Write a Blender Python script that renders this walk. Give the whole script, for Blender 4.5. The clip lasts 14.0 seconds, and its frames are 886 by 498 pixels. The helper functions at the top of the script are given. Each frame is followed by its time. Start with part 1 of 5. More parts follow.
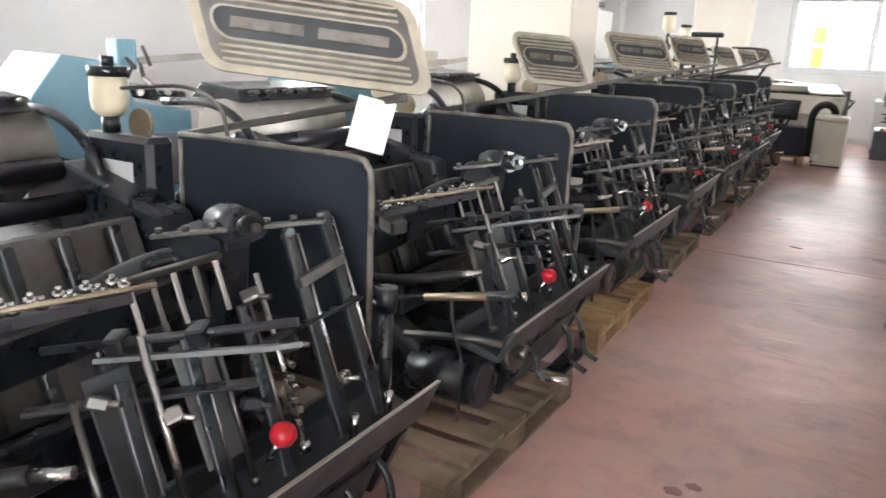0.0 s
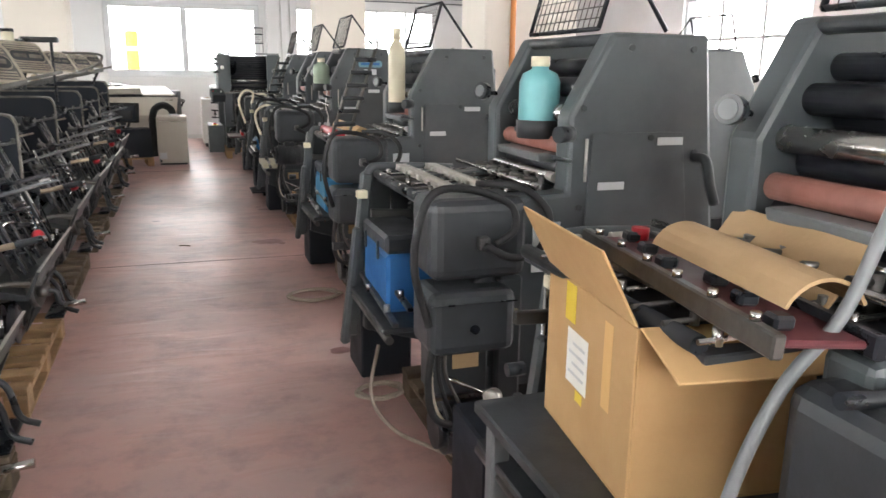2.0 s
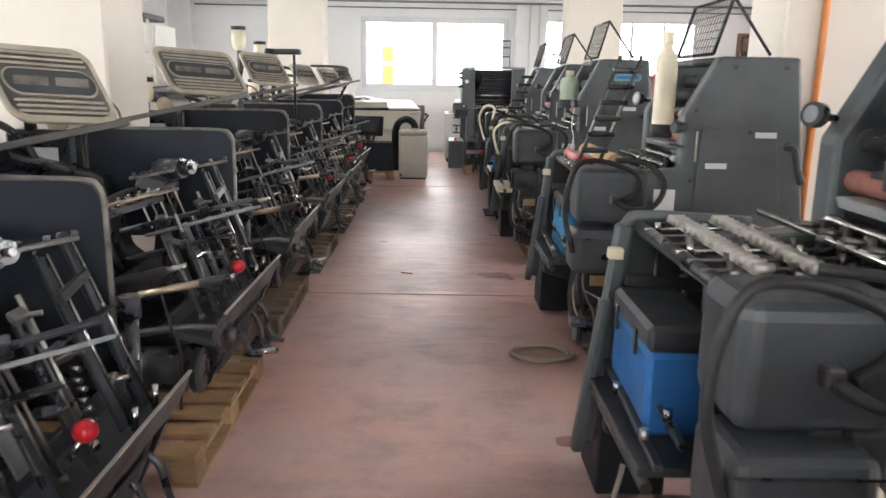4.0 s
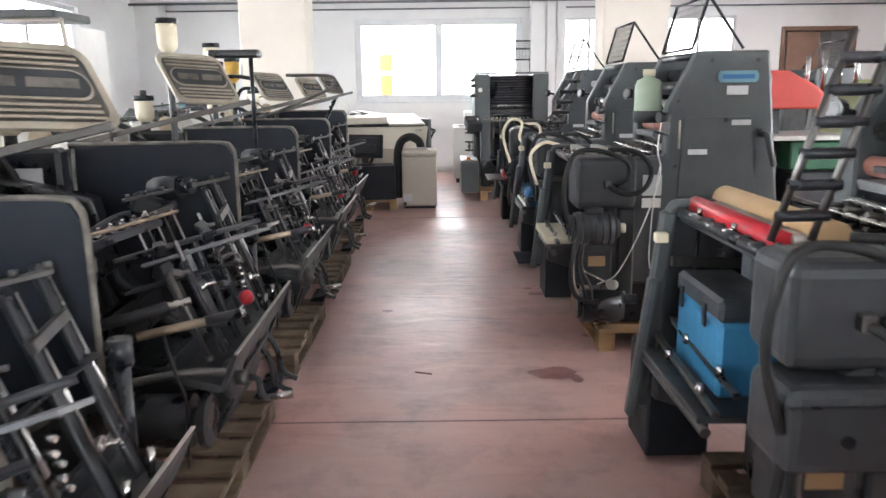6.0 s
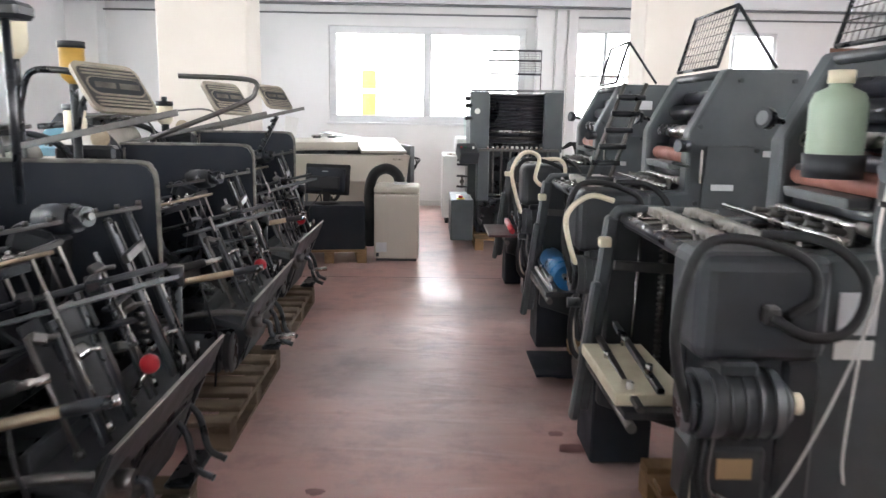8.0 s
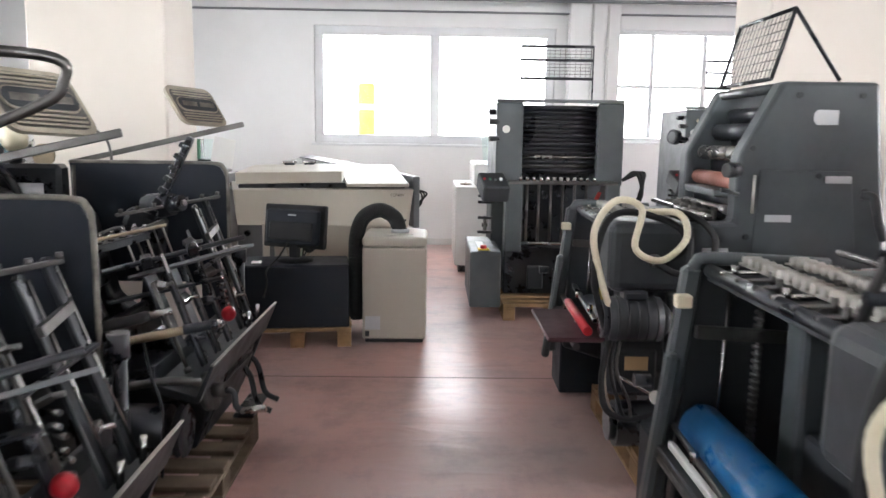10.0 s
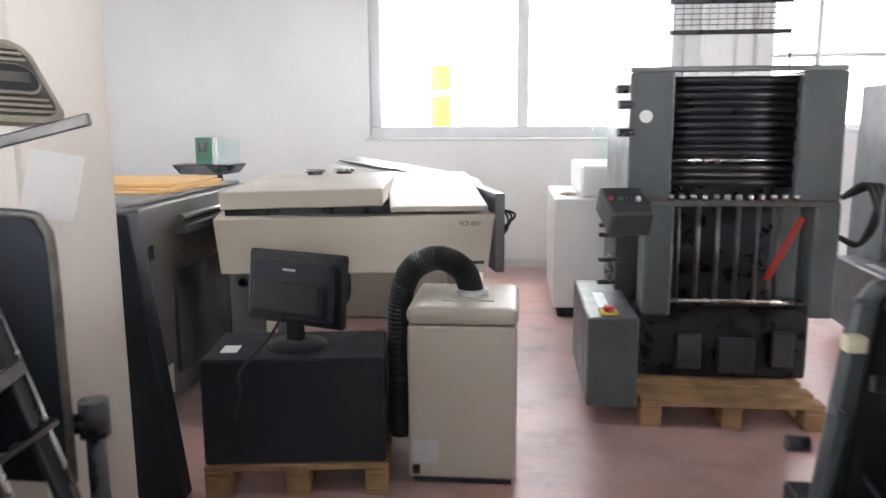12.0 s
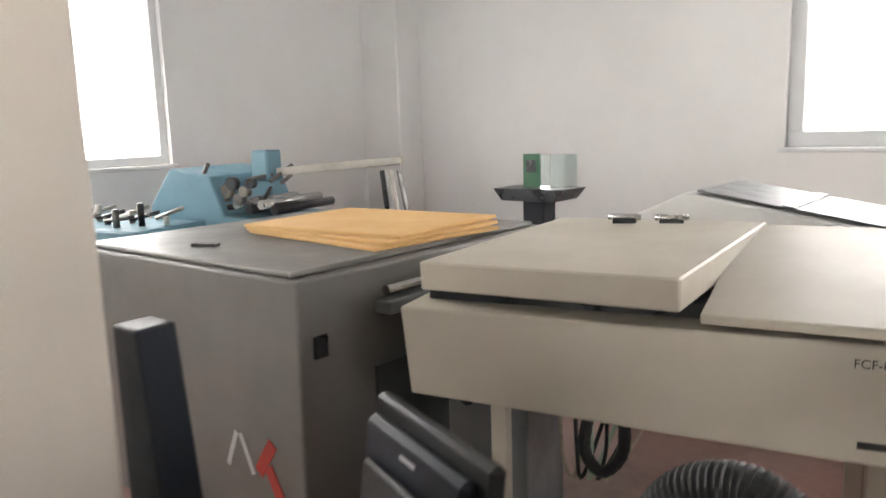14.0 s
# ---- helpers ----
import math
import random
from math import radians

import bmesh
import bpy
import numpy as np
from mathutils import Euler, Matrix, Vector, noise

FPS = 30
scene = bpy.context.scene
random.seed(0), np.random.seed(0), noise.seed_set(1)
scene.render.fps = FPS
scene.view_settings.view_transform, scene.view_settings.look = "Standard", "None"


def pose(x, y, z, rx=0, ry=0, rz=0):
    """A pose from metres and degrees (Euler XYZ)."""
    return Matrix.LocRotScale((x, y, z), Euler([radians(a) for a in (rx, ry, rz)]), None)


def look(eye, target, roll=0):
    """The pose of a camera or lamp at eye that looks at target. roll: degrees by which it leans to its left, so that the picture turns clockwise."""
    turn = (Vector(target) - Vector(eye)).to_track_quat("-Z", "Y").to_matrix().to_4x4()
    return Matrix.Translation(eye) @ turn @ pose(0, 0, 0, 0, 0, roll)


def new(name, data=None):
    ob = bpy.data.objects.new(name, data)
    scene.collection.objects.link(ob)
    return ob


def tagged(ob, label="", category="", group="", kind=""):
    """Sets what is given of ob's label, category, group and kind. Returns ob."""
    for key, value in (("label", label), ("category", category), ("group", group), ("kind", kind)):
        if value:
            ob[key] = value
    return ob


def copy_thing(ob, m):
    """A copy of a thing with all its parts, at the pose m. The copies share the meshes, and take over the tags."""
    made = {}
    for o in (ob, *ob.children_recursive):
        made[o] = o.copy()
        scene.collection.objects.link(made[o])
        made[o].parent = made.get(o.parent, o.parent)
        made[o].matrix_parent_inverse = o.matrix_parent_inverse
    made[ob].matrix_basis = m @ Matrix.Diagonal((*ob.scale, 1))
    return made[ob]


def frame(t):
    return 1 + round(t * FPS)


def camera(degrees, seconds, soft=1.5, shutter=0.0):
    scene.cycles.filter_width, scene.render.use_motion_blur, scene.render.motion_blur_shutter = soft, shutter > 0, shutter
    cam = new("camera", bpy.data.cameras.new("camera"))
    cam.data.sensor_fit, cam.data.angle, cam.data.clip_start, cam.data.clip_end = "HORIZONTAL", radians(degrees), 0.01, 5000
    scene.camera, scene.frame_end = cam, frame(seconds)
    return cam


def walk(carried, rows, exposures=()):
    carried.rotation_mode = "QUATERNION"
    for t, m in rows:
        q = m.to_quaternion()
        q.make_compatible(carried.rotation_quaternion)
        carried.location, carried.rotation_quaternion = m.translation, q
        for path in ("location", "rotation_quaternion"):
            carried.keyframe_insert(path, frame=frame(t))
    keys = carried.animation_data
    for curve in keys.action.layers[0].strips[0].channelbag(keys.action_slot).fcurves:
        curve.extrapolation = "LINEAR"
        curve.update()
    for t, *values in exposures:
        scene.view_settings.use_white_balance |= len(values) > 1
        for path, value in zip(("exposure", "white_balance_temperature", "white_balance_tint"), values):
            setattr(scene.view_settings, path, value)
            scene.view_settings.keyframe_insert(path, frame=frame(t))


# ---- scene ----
cam = camera(61.3, 14.0, 1.5, 0.4)
METRES, EYE, TILT, LEAN, TURN = 12.3, 1.53, -15.0, -2.5, 30.0
ROWS = [
    (0.0, 0.0, 0.0, 0.0, 0.0, 0.0, -0.0),
    (0.5, -0.0012, 0.0013, -0.0001, -6.27, 1.22, 2.19),
    (1.0, -0.0102, 0.0097, 0.0025, -20.04, 0.3, 6.77),
    (1.5, -0.0174, 0.0155, 0.0053, -35.73, -2.49, 10.8),
    (2.0, -0.0175, 0.0184, 0.0067, -47.29, -5.14, 12.12),
    (2.5, -0.0145, 0.0245, 0.0071, -48.06, -5.67, 11.41),
    (3.0, -0.0011, 0.0359, 0.0087, -37.43, -3.71, 9.35),
    (3.5, 0.0161, 0.0512, 0.0129, -29.9, -1.44, 7.76),
    (6.0, 0.1012, 0.2199, 0.0544, -28.84, 0.04, 10.27),
    (6.5, 0.1282, 0.2545, 0.0626, -29.22, 0.18, 9.57),
    (7.0, 0.1521, 0.2973, 0.071, -29.75, 0.36, 9.07),
    (7.5, 0.1772, 0.3383, 0.0804, -29.85, 1.04, 8.9),
    (10.0, 0.2923, 0.5441, 0.1307, -29.59, 3.03, 8.89),
    (10.5, 0.315, 0.5826, 0.1416, -28.48, 3.75, 8.68),
    (11.0, 0.3365, 0.6245, 0.1521, -28.28, 3.61, 9.48),
    (11.5, 0.3602, 0.6648, 0.161, -27.16, 3.23, 9.44),
    (12.0, 0.3822, 0.7035, 0.1715, -23.18, 3.16, 8.64),
    (12.5, 0.4028, 0.7417, 0.1836, -18.95, 3.47, 7.98),
    (13.0, 0.4243, 0.7739, 0.1931, -7.76, 4.49, 5.23),
    (13.5, 0.4426, 0.8055, 0.1992, 4.58, 5.35, 3.11),
    (14.0, 0.4653, 0.8317, 0.2091, 10.05, 5.89, 1.73),
]
walk(cam, [(t, pose(0, 0, EYE, TILT, LEAN, TURN) @ pose(METRES * x, METRES * y, METRES * z, 90 + pitch, roll, yaw)) for t, x, y, z, yaw, pitch, roll in ROWS], [(0.0, 1.2, 6800, 11), (1.0, 1.0, 6850, 11), (3.5, 0.98, 6850, 11), (6.0, 1.2, 6550, 12), (11.5, 1.08, 6550, 13), (12.5, 1.1, 6600, 14), (13.5, 0.87, 7150, 13), (14.0, 0.87, 7150, 13)])

# ---- world and light ----
world = bpy.data.worlds.new("World")
scene.world = world
world.use_nodes = True
wn = world.node_tree.nodes
sky = wn.new("ShaderNodeTexSky")
sky.sky_type, sky.sun_disc = "NISHITA", False
sky.sun_elevation, sky.sun_rotation = radians(50), radians(200)
wn["Background"].inputs["Strength"].default_value = 0.12
world.node_tree.links.new(sky.outputs["Color"], wn["Background"].inputs["Color"])
sun = new("sun", bpy.data.lights.new("sun", "SUN"))
sun.data.energy, sun.data.angle, sun.data.color = 2.5, radians(0.6), (1, 0.95, 0.86)
sun.matrix_world = look((-4, -10, 14), (0, 0, 0))
tagged(sun, kind="structure")


def window_light(eye, target, w, h, power, color=(0.93, 0.97, 1.0)):
    lamp = new("window_light", bpy.data.lights.new("window_light", "AREA"))
    lamp.data.shape, lamp.data.size, lamp.data.size_y = "RECTANGLE", w, h
    lamp.data.energy, lamp.data.color = power, color
    lamp.matrix_world = look(eye, target)
    return lamp


CEIL = 3.45
FAR, NEAR, LEFT, RIGHT = 18.0, -3.0, -6.0, 8.6
window_light((-0.3, FAR + 2.0, 4.9), (-0.3, 13.5, 0.3), 5.0, 3.0, 420)
window_light((4.9, FAR + 2.0, 4.9), (4.6, 13.5, 0.3), 5.0, 3.0, 400)
for wy, power in ((2.0, 85), (8.4, 90), (13.9, 60)):
    window_light((LEFT - 0.2, wy, 2.15), (0, wy, 1.5), 2.5, 1.45, power)
for wy, power in ((1.0, 95), (6.0, 120), (11.0, 150)):
    window_light((RIGHT + 0.12, wy, 2.15), (0, wy, 1.5), 2.6, 1.45, power)
window_light((0.5, NEAR - 0.12, 2.15), (0.5, 5, 1.5), 4.0, 1.45, 50)


# ---- materials ----
def mat(name, col, rough=0.5, metal=0.0, col2=None, scale=6.0, amount=0.5, bump=0.0, bscale=60.0, rough2=None, fine=None):
    """Base colour mixed with a second over blotches, grain in roughness and bump."""
    m = bpy.data.materials.new(name)
    m.use_nodes = True
    n, l = m.node_tree.nodes, m.node_tree.links
    p = n["Principled BSDF"]
    p.inputs["Metallic"].default_value = metal
    co = n.new("ShaderNodeTexCoord")
    big = n.new("ShaderNodeTexNoise")
    big.inputs["Scale"].default_value, big.inputs["Detail"].default_value, big.inputs["Roughness"].default_value = scale, 6, 0.62
    l.new(co.outputs["Object"], big.inputs["Vector"])
    ramp = n.new("ShaderNodeMapRange")
    ramp.inputs["From Min"].default_value, ramp.inputs["From Max"].default_value = 0.42, 0.68
    ramp.inputs["To Max"].default_value = amount
    l.new(big.outputs["Fac"], ramp.inputs["Value"])
    mix = n.new("ShaderNodeMix")
    mix.data_type = "RGBA"
    c2 = col2 or tuple(c * 0.6 for c in col)
    mix.inputs[6].default_value, mix.inputs[7].default_value = (*col, 1), (*c2, 1)
    l.new(ramp.outputs["Result"], mix.inputs[0])
    l.new(mix.outputs[2], p.inputs["Base Color"])
    small = n.new("ShaderNodeTexNoise")
    small.inputs["Scale"].default_value, small.inputs["Detail"].default_value = bscale, 4
    l.new(co.outputs["Object"], small.inputs["Vector"])
    rr = n.new("ShaderNodeMapRange")
    r2 = rough2 if rough2 is not None else min(1.0, rough + 0.18)
    rr.inputs["From Min"].default_value, rr.inputs["From Max"].default_value = 0.3, 0.7
    rr.inputs["To Min"].default_value, rr.inputs["To Max"].default_value = rough, r2
    l.new(big.outputs["Fac"], rr.inputs["Value"])
    l.new(rr.outputs["Result"], p.inputs["Roughness"])
    if bump:
        b = n.new("ShaderNodeBump")
        b.inputs["Strength"].default_value, b.inputs["Distance"].default_value = bump, 0.004
        l.new(small.outputs["Fac"], b.inputs["Height"])
        l.new(b.outputs["Normal"], p.inputs["Normal"])
    return m


def floor_material():
    m = mat("painted_concrete", (0.56, 0.325, 0.285), 0.3, 0, (0.44, 0.335, 0.31), 0.7, 1.0, 0.3, 5.0, 0.5)
    n, l = m.node_tree.nodes, m.node_tree.links
    p = n["Principled BSDF"]
    base = p.inputs["Base Color"].links[0].from_socket
    co = [x for x in n if x.type == "TEX_COORD"][0]
    spots = n.new("ShaderNodeTexNoise")
    spots.inputs["Scale"].default_value, spots.inputs["Detail"].default_value, spots.inputs["Roughness"].default_value = 3.1, 8, 0.7
    l.new(co.outputs["Object"], spots.inputs["Vector"])
    r = n.new("ShaderNodeMapRange")
    r.inputs["From Min"].default_value, r.inputs["From Max"].default_value, r.inputs["To Max"].default_value = 0.48, 0.72, 0.6
    l.new(spots.outputs["Fac"], r.inputs["Value"])
    mix = n.new("ShaderNodeMix")
    mix.data_type = "RGBA"
    mix.inputs[7].default_value = (0.2, 0.155, 0.15, 1)
    l.new(r.outputs["Result"], mix.inputs[0])
    l.new(base, mix.inputs[6])
    pale = n.new("ShaderNodeTexNoise")
    pale.inputs["Scale"].default_value, pale.inputs["Detail"].default_value = 1.6, 10
    pale.inputs["Roughness"].default_value, pale.inputs["Distortion"].default_value = 0.75, 1.2
    l.new(co.outputs["Object"], pale.inputs["Vector"])
    r2 = n.new("ShaderNodeMapRange")
    r2.inputs["From Min"].default_value, r2.inputs["From Max"].default_value, r2.inputs["To Max"].default_value = 0.6, 0.74, 0.6
    l.new(pale.outputs["Fac"], r2.inputs["Value"])
    mix2 = n.new("ShaderNodeMix")
    mix2.data_type = "RGBA"
    mix2.inputs[7].default_value = (0.5, 0.41, 0.385, 1)
    l.new(r2.outputs["Result"], mix2.inputs[0])
    l.new(mix.outputs[2], mix2.inputs[6])
    l.new(mix2.outputs[2], p.inputs["Base Color"])
    # long shallow waves left by the trowel, across the aisle
    wave, mp, bp = n.new("ShaderNodeTexNoise"), n.new("ShaderNodeMapping"), n.new("ShaderNodeBump")
    mp.inputs["Scale"].default_value = (0.95, 2.8, 1)
    wave.inputs["Scale"].default_value, wave.inputs["Detail"].default_value, wave.inputs["Distortion"].default_value = 1.7, 2.5, 0.9
    bp.inputs["Strength"].default_value, bp.inputs["Distance"].default_value = 0.6, 0.018
    old = p.inputs["Normal"].links[0].from_socket
    l.new(co.outputs["Object"], mp.inputs["Vector"])
    l.new(mp.outputs["Vector"], wave.inputs["Vector"])
    l.new(wave.outputs["Fac"], bp.inputs["Height"])
    l.new(old, bp.inputs["Normal"])
    l.new(bp.outputs["Normal"], p.inputs["Normal"])
    return m


def clear_material(name, col, rough=0.05, ior=1.45):
    m = bpy.data.materials.new(name)
    m.use_nodes = True
    p = m.node_tree.nodes["Principled BSDF"]
    p.inputs["Base Color"].default_value = (*col, 1)
    p.inputs["Roughness"].default_value, p.inputs["IOR"].default_value = rough, ior
    p.inputs["Transmission Weight"].default_value = 1.0
    return m


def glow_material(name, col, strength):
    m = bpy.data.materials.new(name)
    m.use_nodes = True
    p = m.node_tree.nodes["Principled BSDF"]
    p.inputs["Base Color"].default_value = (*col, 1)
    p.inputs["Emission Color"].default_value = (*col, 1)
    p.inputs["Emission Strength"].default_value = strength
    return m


FLOOR = floor_material()
WALL = mat("white_plaster", (0.68, 0.68, 0.675), 0.75, 0, (0.6, 0.6, 0.595), 1.3, 0.45, 0.15, 40)
CREAM = mat("cream_plaster", (0.64, 0.59, 0.525), 0.7, 0, (0.57, 0.52, 0.46), 1.1, 0.5, 0.15, 40)
CEILM = mat("ceiling_paint", (0.6, 0.61, 0.62), 0.8, 0, (0.5, 0.5, 0.51), 1.0, 0.5, 0.1, 30)
FRAME = mat("white_aluminium", (0.6, 0.61, 0.62), 0.35, 0, (0.52, 0.52, 0.525), 5, 0.4)
BLACK = mat("black_enamel", (0.008, 0.0105, 0.015), 0.2, 0, (0.02, 0.022, 0.026), 9, 0.6, 0.12, 90, 0.42)
MATTE = mat("matt_black_sheet", (0.011, 0.015, 0.024), 0.42, 0, (0.022, 0.024, 0.028), 5, 0.6, 0.1, 120, 0.65)
GREY = mat("grey_hammertone", (0.07, 0.081, 0.086), 0.3, 0, (0.05, 0.057, 0.06), 4, 0.7, 0.1, 140, 0.5)
GREYLT = mat("light_grey_paint", (0.16, 0.17, 0.175), 0.35, 0, (0.12, 0.125, 0.13), 5, 0.7, 0.08, 140, 0.5)
DGREY = mat("dark_grey_paint", (0.036, 0.04, 0.045), 0.36, 0, (0.024, 0.026, 0.028), 5, 0.7, 0.1, 120, 0.55)
STEEL = mat("worn_steel", (0.55, 0.54, 0.52), 0.18, 1, (0.4, 0.375, 0.35), 6, 0.5, 0.0, 150, 0.32)
DSTEEL = mat("oiled_steel", (0.17, 0.165, 0.16), 0.26, 1, (0.1, 0.09, 0.08), 10, 0.6, 0.1, 120, 0.5)
BRASS = mat("aged_brass_tube", (0.4, 0.33, 0.24), 0.32, 1, (0.25, 0.2, 0.14), 14, 0.6, 0.06, 150)
ALU = mat("cast_aluminium", (0.48, 0.46, 0.42), 0.38, 0.75, (0.33, 0.31, 0.28), 7, 0.6, 0.1, 100)
WORN = mat("worn_painted_edge", (0.2, 0.185, 0.16), 0.38, 0.5, (0.06, 0.055, 0.05), 11, 0.8, 0.1, 120)
SIGNM = mat("weathered_sign_metal", (0.4, 0.36, 0.29), 0.45, 0.3, (0.26, 0.23, 0.18), 9, 0.7, 0.15, 80)
WARMGREY = mat("warm_grey_panel", (0.17, 0.165, 0.155), 0.36, 0, (0.14, 0.135, 0.13), 3, 0.6, 0.05, 150)
BEIGE = mat("beige_panel", (0.48, 0.44, 0.37), 0.34, 0, (0.43, 0.39, 0.325), 2.5, 0.5, 0.05, 150)
OFFWHITE = mat("offwhite_panel", (0.6, 0.6, 0.58), 0.36, 0, (0.53, 0.53, 0.51), 2.5, 0.5, 0.05, 150)
CARD = mat("cardboard", (0.5, 0.31, 0.14), 0.72, 0, (0.42, 0.25, 0.11), 4, 0.6, 0.25, 60)
CARDIN = mat("cardboard_inside", (0.42, 0.28, 0.15), 0.8, 0, (0.34, 0.22, 0.11), 4, 0.6, 0.25, 60)
MANILA = mat("manila_envelope", (0.68, 0.42, 0.17), 0.6, 0, (0.58, 0.34, 0.12), 3, 0.5, 0.1, 60)
WOOD = mat("pallet_pine", (0.36, 0.22, 0.11), 0.7, 0, (0.2, 0.125, 0.07), 5, 0.8, 0.4, 35)
OLDWOOD = mat("old_pallet_wood", (0.2, 0.145, 0.1), 0.8, 0, (0.09, 0.065, 0.045), 5, 0.8, 0.45, 35)
RUBBER = mat("black_rubber", (0.013, 0.013, 0.014), 0.42, 0, (0.03, 0.03, 0.03), 8, 0.5, 0.1, 90)
ROLLER = mat("ink_roller", (0.014, 0.015, 0.02), 0.26, 0, (0.02, 0.02, 0.025), 3, 0.4, 0.0, 60, 0.32)
PINKROLL = mat("copper_pink_roller", (0.33, 0.14, 0.11), 0.35, 0, (0.2, 0.09, 0.07), 9, 0.5)
RED = mat("red_plastic", (0.42, 0.012, 0.022), 0.28, 0, (0.32, 0.01, 0.018), 6, 0.4)
REDPAINT = mat("red_machine_paint", (0.5, 0.05, 0.035), 0.35, 0, (0.38, 0.035, 0.03), 4, 0.5)
YELLOW = mat("yellow_sheet", (0.75, 0.55, 0.05), 0.5, 0, (0.65, 0.45, 0.04), 4, 0.5)
LIME = mat("pale_green_paint", (0.42, 0.46, 0.23), 0.4, 0, (0.34, 0.37, 0.18), 4, 0.5)
GREEN = mat("green_paint", (0.03, 0.14, 0.07), 0.4, 0, (0.02, 0.09, 0.05), 4, 0.5)
BLUE = mat("blue_paint", (0.02, 0.13, 0.35), 0.35, 0, (0.02, 0.1, 0.26), 5, 0.5)
SKYBLUE = mat("pale_blue_paint", (0.13, 0.27, 0.34), 0.4, 0, (0.11, 0.24, 0.3), 5, 0.6)
TEAL = mat("turquoise_plastic", (0.16, 0.42, 0.44), 0.4, 0, (0.13, 0.34, 0.36), 7, 0.5)
SAGE = mat("sage_plastic", (0.32, 0.4, 0.3), 0.4, 0, (0.25, 0.32, 0.24), 7, 0.5)
IVORY = mat("ivory_plastic", (0.66, 0.6, 0.45), 0.42, 0, (0.55, 0.48, 0.33), 8, 0.6)
AMBER = mat("amber_oil", (0.5, 0.3, 0.06), 0.25, 0, (0.36, 0.2, 0.04), 8, 0.6)
PAPER = mat("white_paper", (0.78, 0.77, 0.74), 0.6, 0, (0.68, 0.67, 0.63), 6, 0.4)
LABELM = mat("silver_label", (0.55, 0.56, 0.57), 0.35, 0.2, (0.45, 0.46, 0.47), 9, 0.4)
BROWNDOOR = mat("brown_door_wood", (0.17, 0.085, 0.05), 0.45, 0, (0.12, 0.06, 0.035), 5, 0.6)
INK = mat("dark_print", (0.03, 0.03, 0.03), 0.5)
CABLE = mat("dusty_cable", (0.4, 0.34, 0.27), 0.6, 0, (0.28, 0.23, 0.17), 12, 0.6)
STAIN = mat("oil_stain", (0.26, 0.12, 0.11), 0.25, 0, (0.15, 0.07, 0.065), 9, 0.6)
GLASS = clear_material("window_glass", (1, 1, 1), 0.0, 1.1)
CLEAR = clear_material("clear_acrylic", (0.85, 0.97, 0.95), 0.05, 1.2)
# emission standing in for overexposed daylight beyond the panes
OUT = glow_material("glowing_backdrop_white", (0.95, 0.98, 1.0), 4.0)


for m, level in ((MATTE, 0.3), (BLACK, 0.65), (RUBBER, 0.35)):
    m.node_tree.nodes["Principled BSDF"].inputs["Specular IOR Level"].default_value = level


# ---- mesh helpers ----
def take(bm, src, m=None):
    """Adds the geometry of src to bm, and frees src."""
    vs = {}
    for v in src.verts:
        vs[v] = bm.verts.new(m @ v.co if m else v.co)
    for f in src.faces:
        g = bm.faces.new([vs[v] for v in f.verts])
        g.smooth = f.smooth
    src.free()
    return bm


def box(bm, a, b, bevel=0.006, m=None, seg=1):
    """A box from corner a to corner b with bevelled edges; m turns it."""
    s = bmesh.new()
    bmesh.ops.create_cube(s, size=1)
    lo = Vector([min(p, q) for p, q in zip(a, b)])
    hi = Vector([max(p, q) for p, q in zip(a, b)])
    for v in s.verts:
        v.co = Vector([lo[i] + (v.co[i] + 0.5) * (hi[i] - lo[i]) for i in range(3)])
    bev = min(bevel, 0.4 * min(hi - lo))
    if bev > 0:
        bmesh.ops.bevel(s, geom=list(s.edges), offset=bev, segments=seg, affect="EDGES", profile=0.5)
    return take(bm, s, m)


def rod(bm, p, q, r, seg=10, r2=None):
    """A round bar from p to q."""
    p, q = Vector(p), Vector(q)
    s = bmesh.new()
    bmesh.ops.create_cone(s, cap_ends=True, segments=seg, radius1=r, radius2=r if r2 is None else r2, depth=(q - p).length)
    for f in s.faces:
        f.smooth = len(f.verts) == 4
    m = Matrix.Translation((p + q) / 2) @ (q - p).to_track_quat("Z", "Y").to_matrix().to_4x4()
    return take(bm, s, m)


def bar(bm, p, q, w, h, bevel=0.003, up=(0, 0, 1)):
    """A flat bar from p to q, w wide and h high."""
    p, q = Vector(p), Vector(q)
    z = (q - p).normalized()
    x = z.cross(Vector(up))
    x = x.normalized() if x.length > 1e-4 else Vector((1, 0, 0))
    y = x.cross(z)
    m = Matrix((x, y, z)).transposed().to_4x4()
    m.translation = p
    return box(bm, (-w / 2, -h / 2, 0), (w / 2, h / 2, (q - p).length), bevel, m)


def prism(bm, pts, y0, y1, bevel=0.012, axis="y"):
    """An outline of (x, z) points pushed along y (or of (y, z) along x)."""
    s = bmesh.new()
    vs = [s.verts.new((x, y0, z) if axis == "y" else (y0, x, z)) for x, z in pts]
    f = s.faces.new(vs)
    out = bmesh.ops.extrude_face_region(s, geom=[f])
    d = Vector((0, y1 - y0, 0)) if axis == "y" else Vector((y1 - y0, 0, 0))
    bmesh.ops.translate(s, verts=[g for g in out["geom"] if isinstance(g, bmesh.types.BMVert)], vec=d)
    bmesh.ops.recalc_face_normals(s, faces=s.faces)
    if bevel:
        bmesh.ops.bevel(s, geom=list(s.edges), offset=bevel, segments=2, affect="EDGES", profile=0.5)
    return take(bm, s)


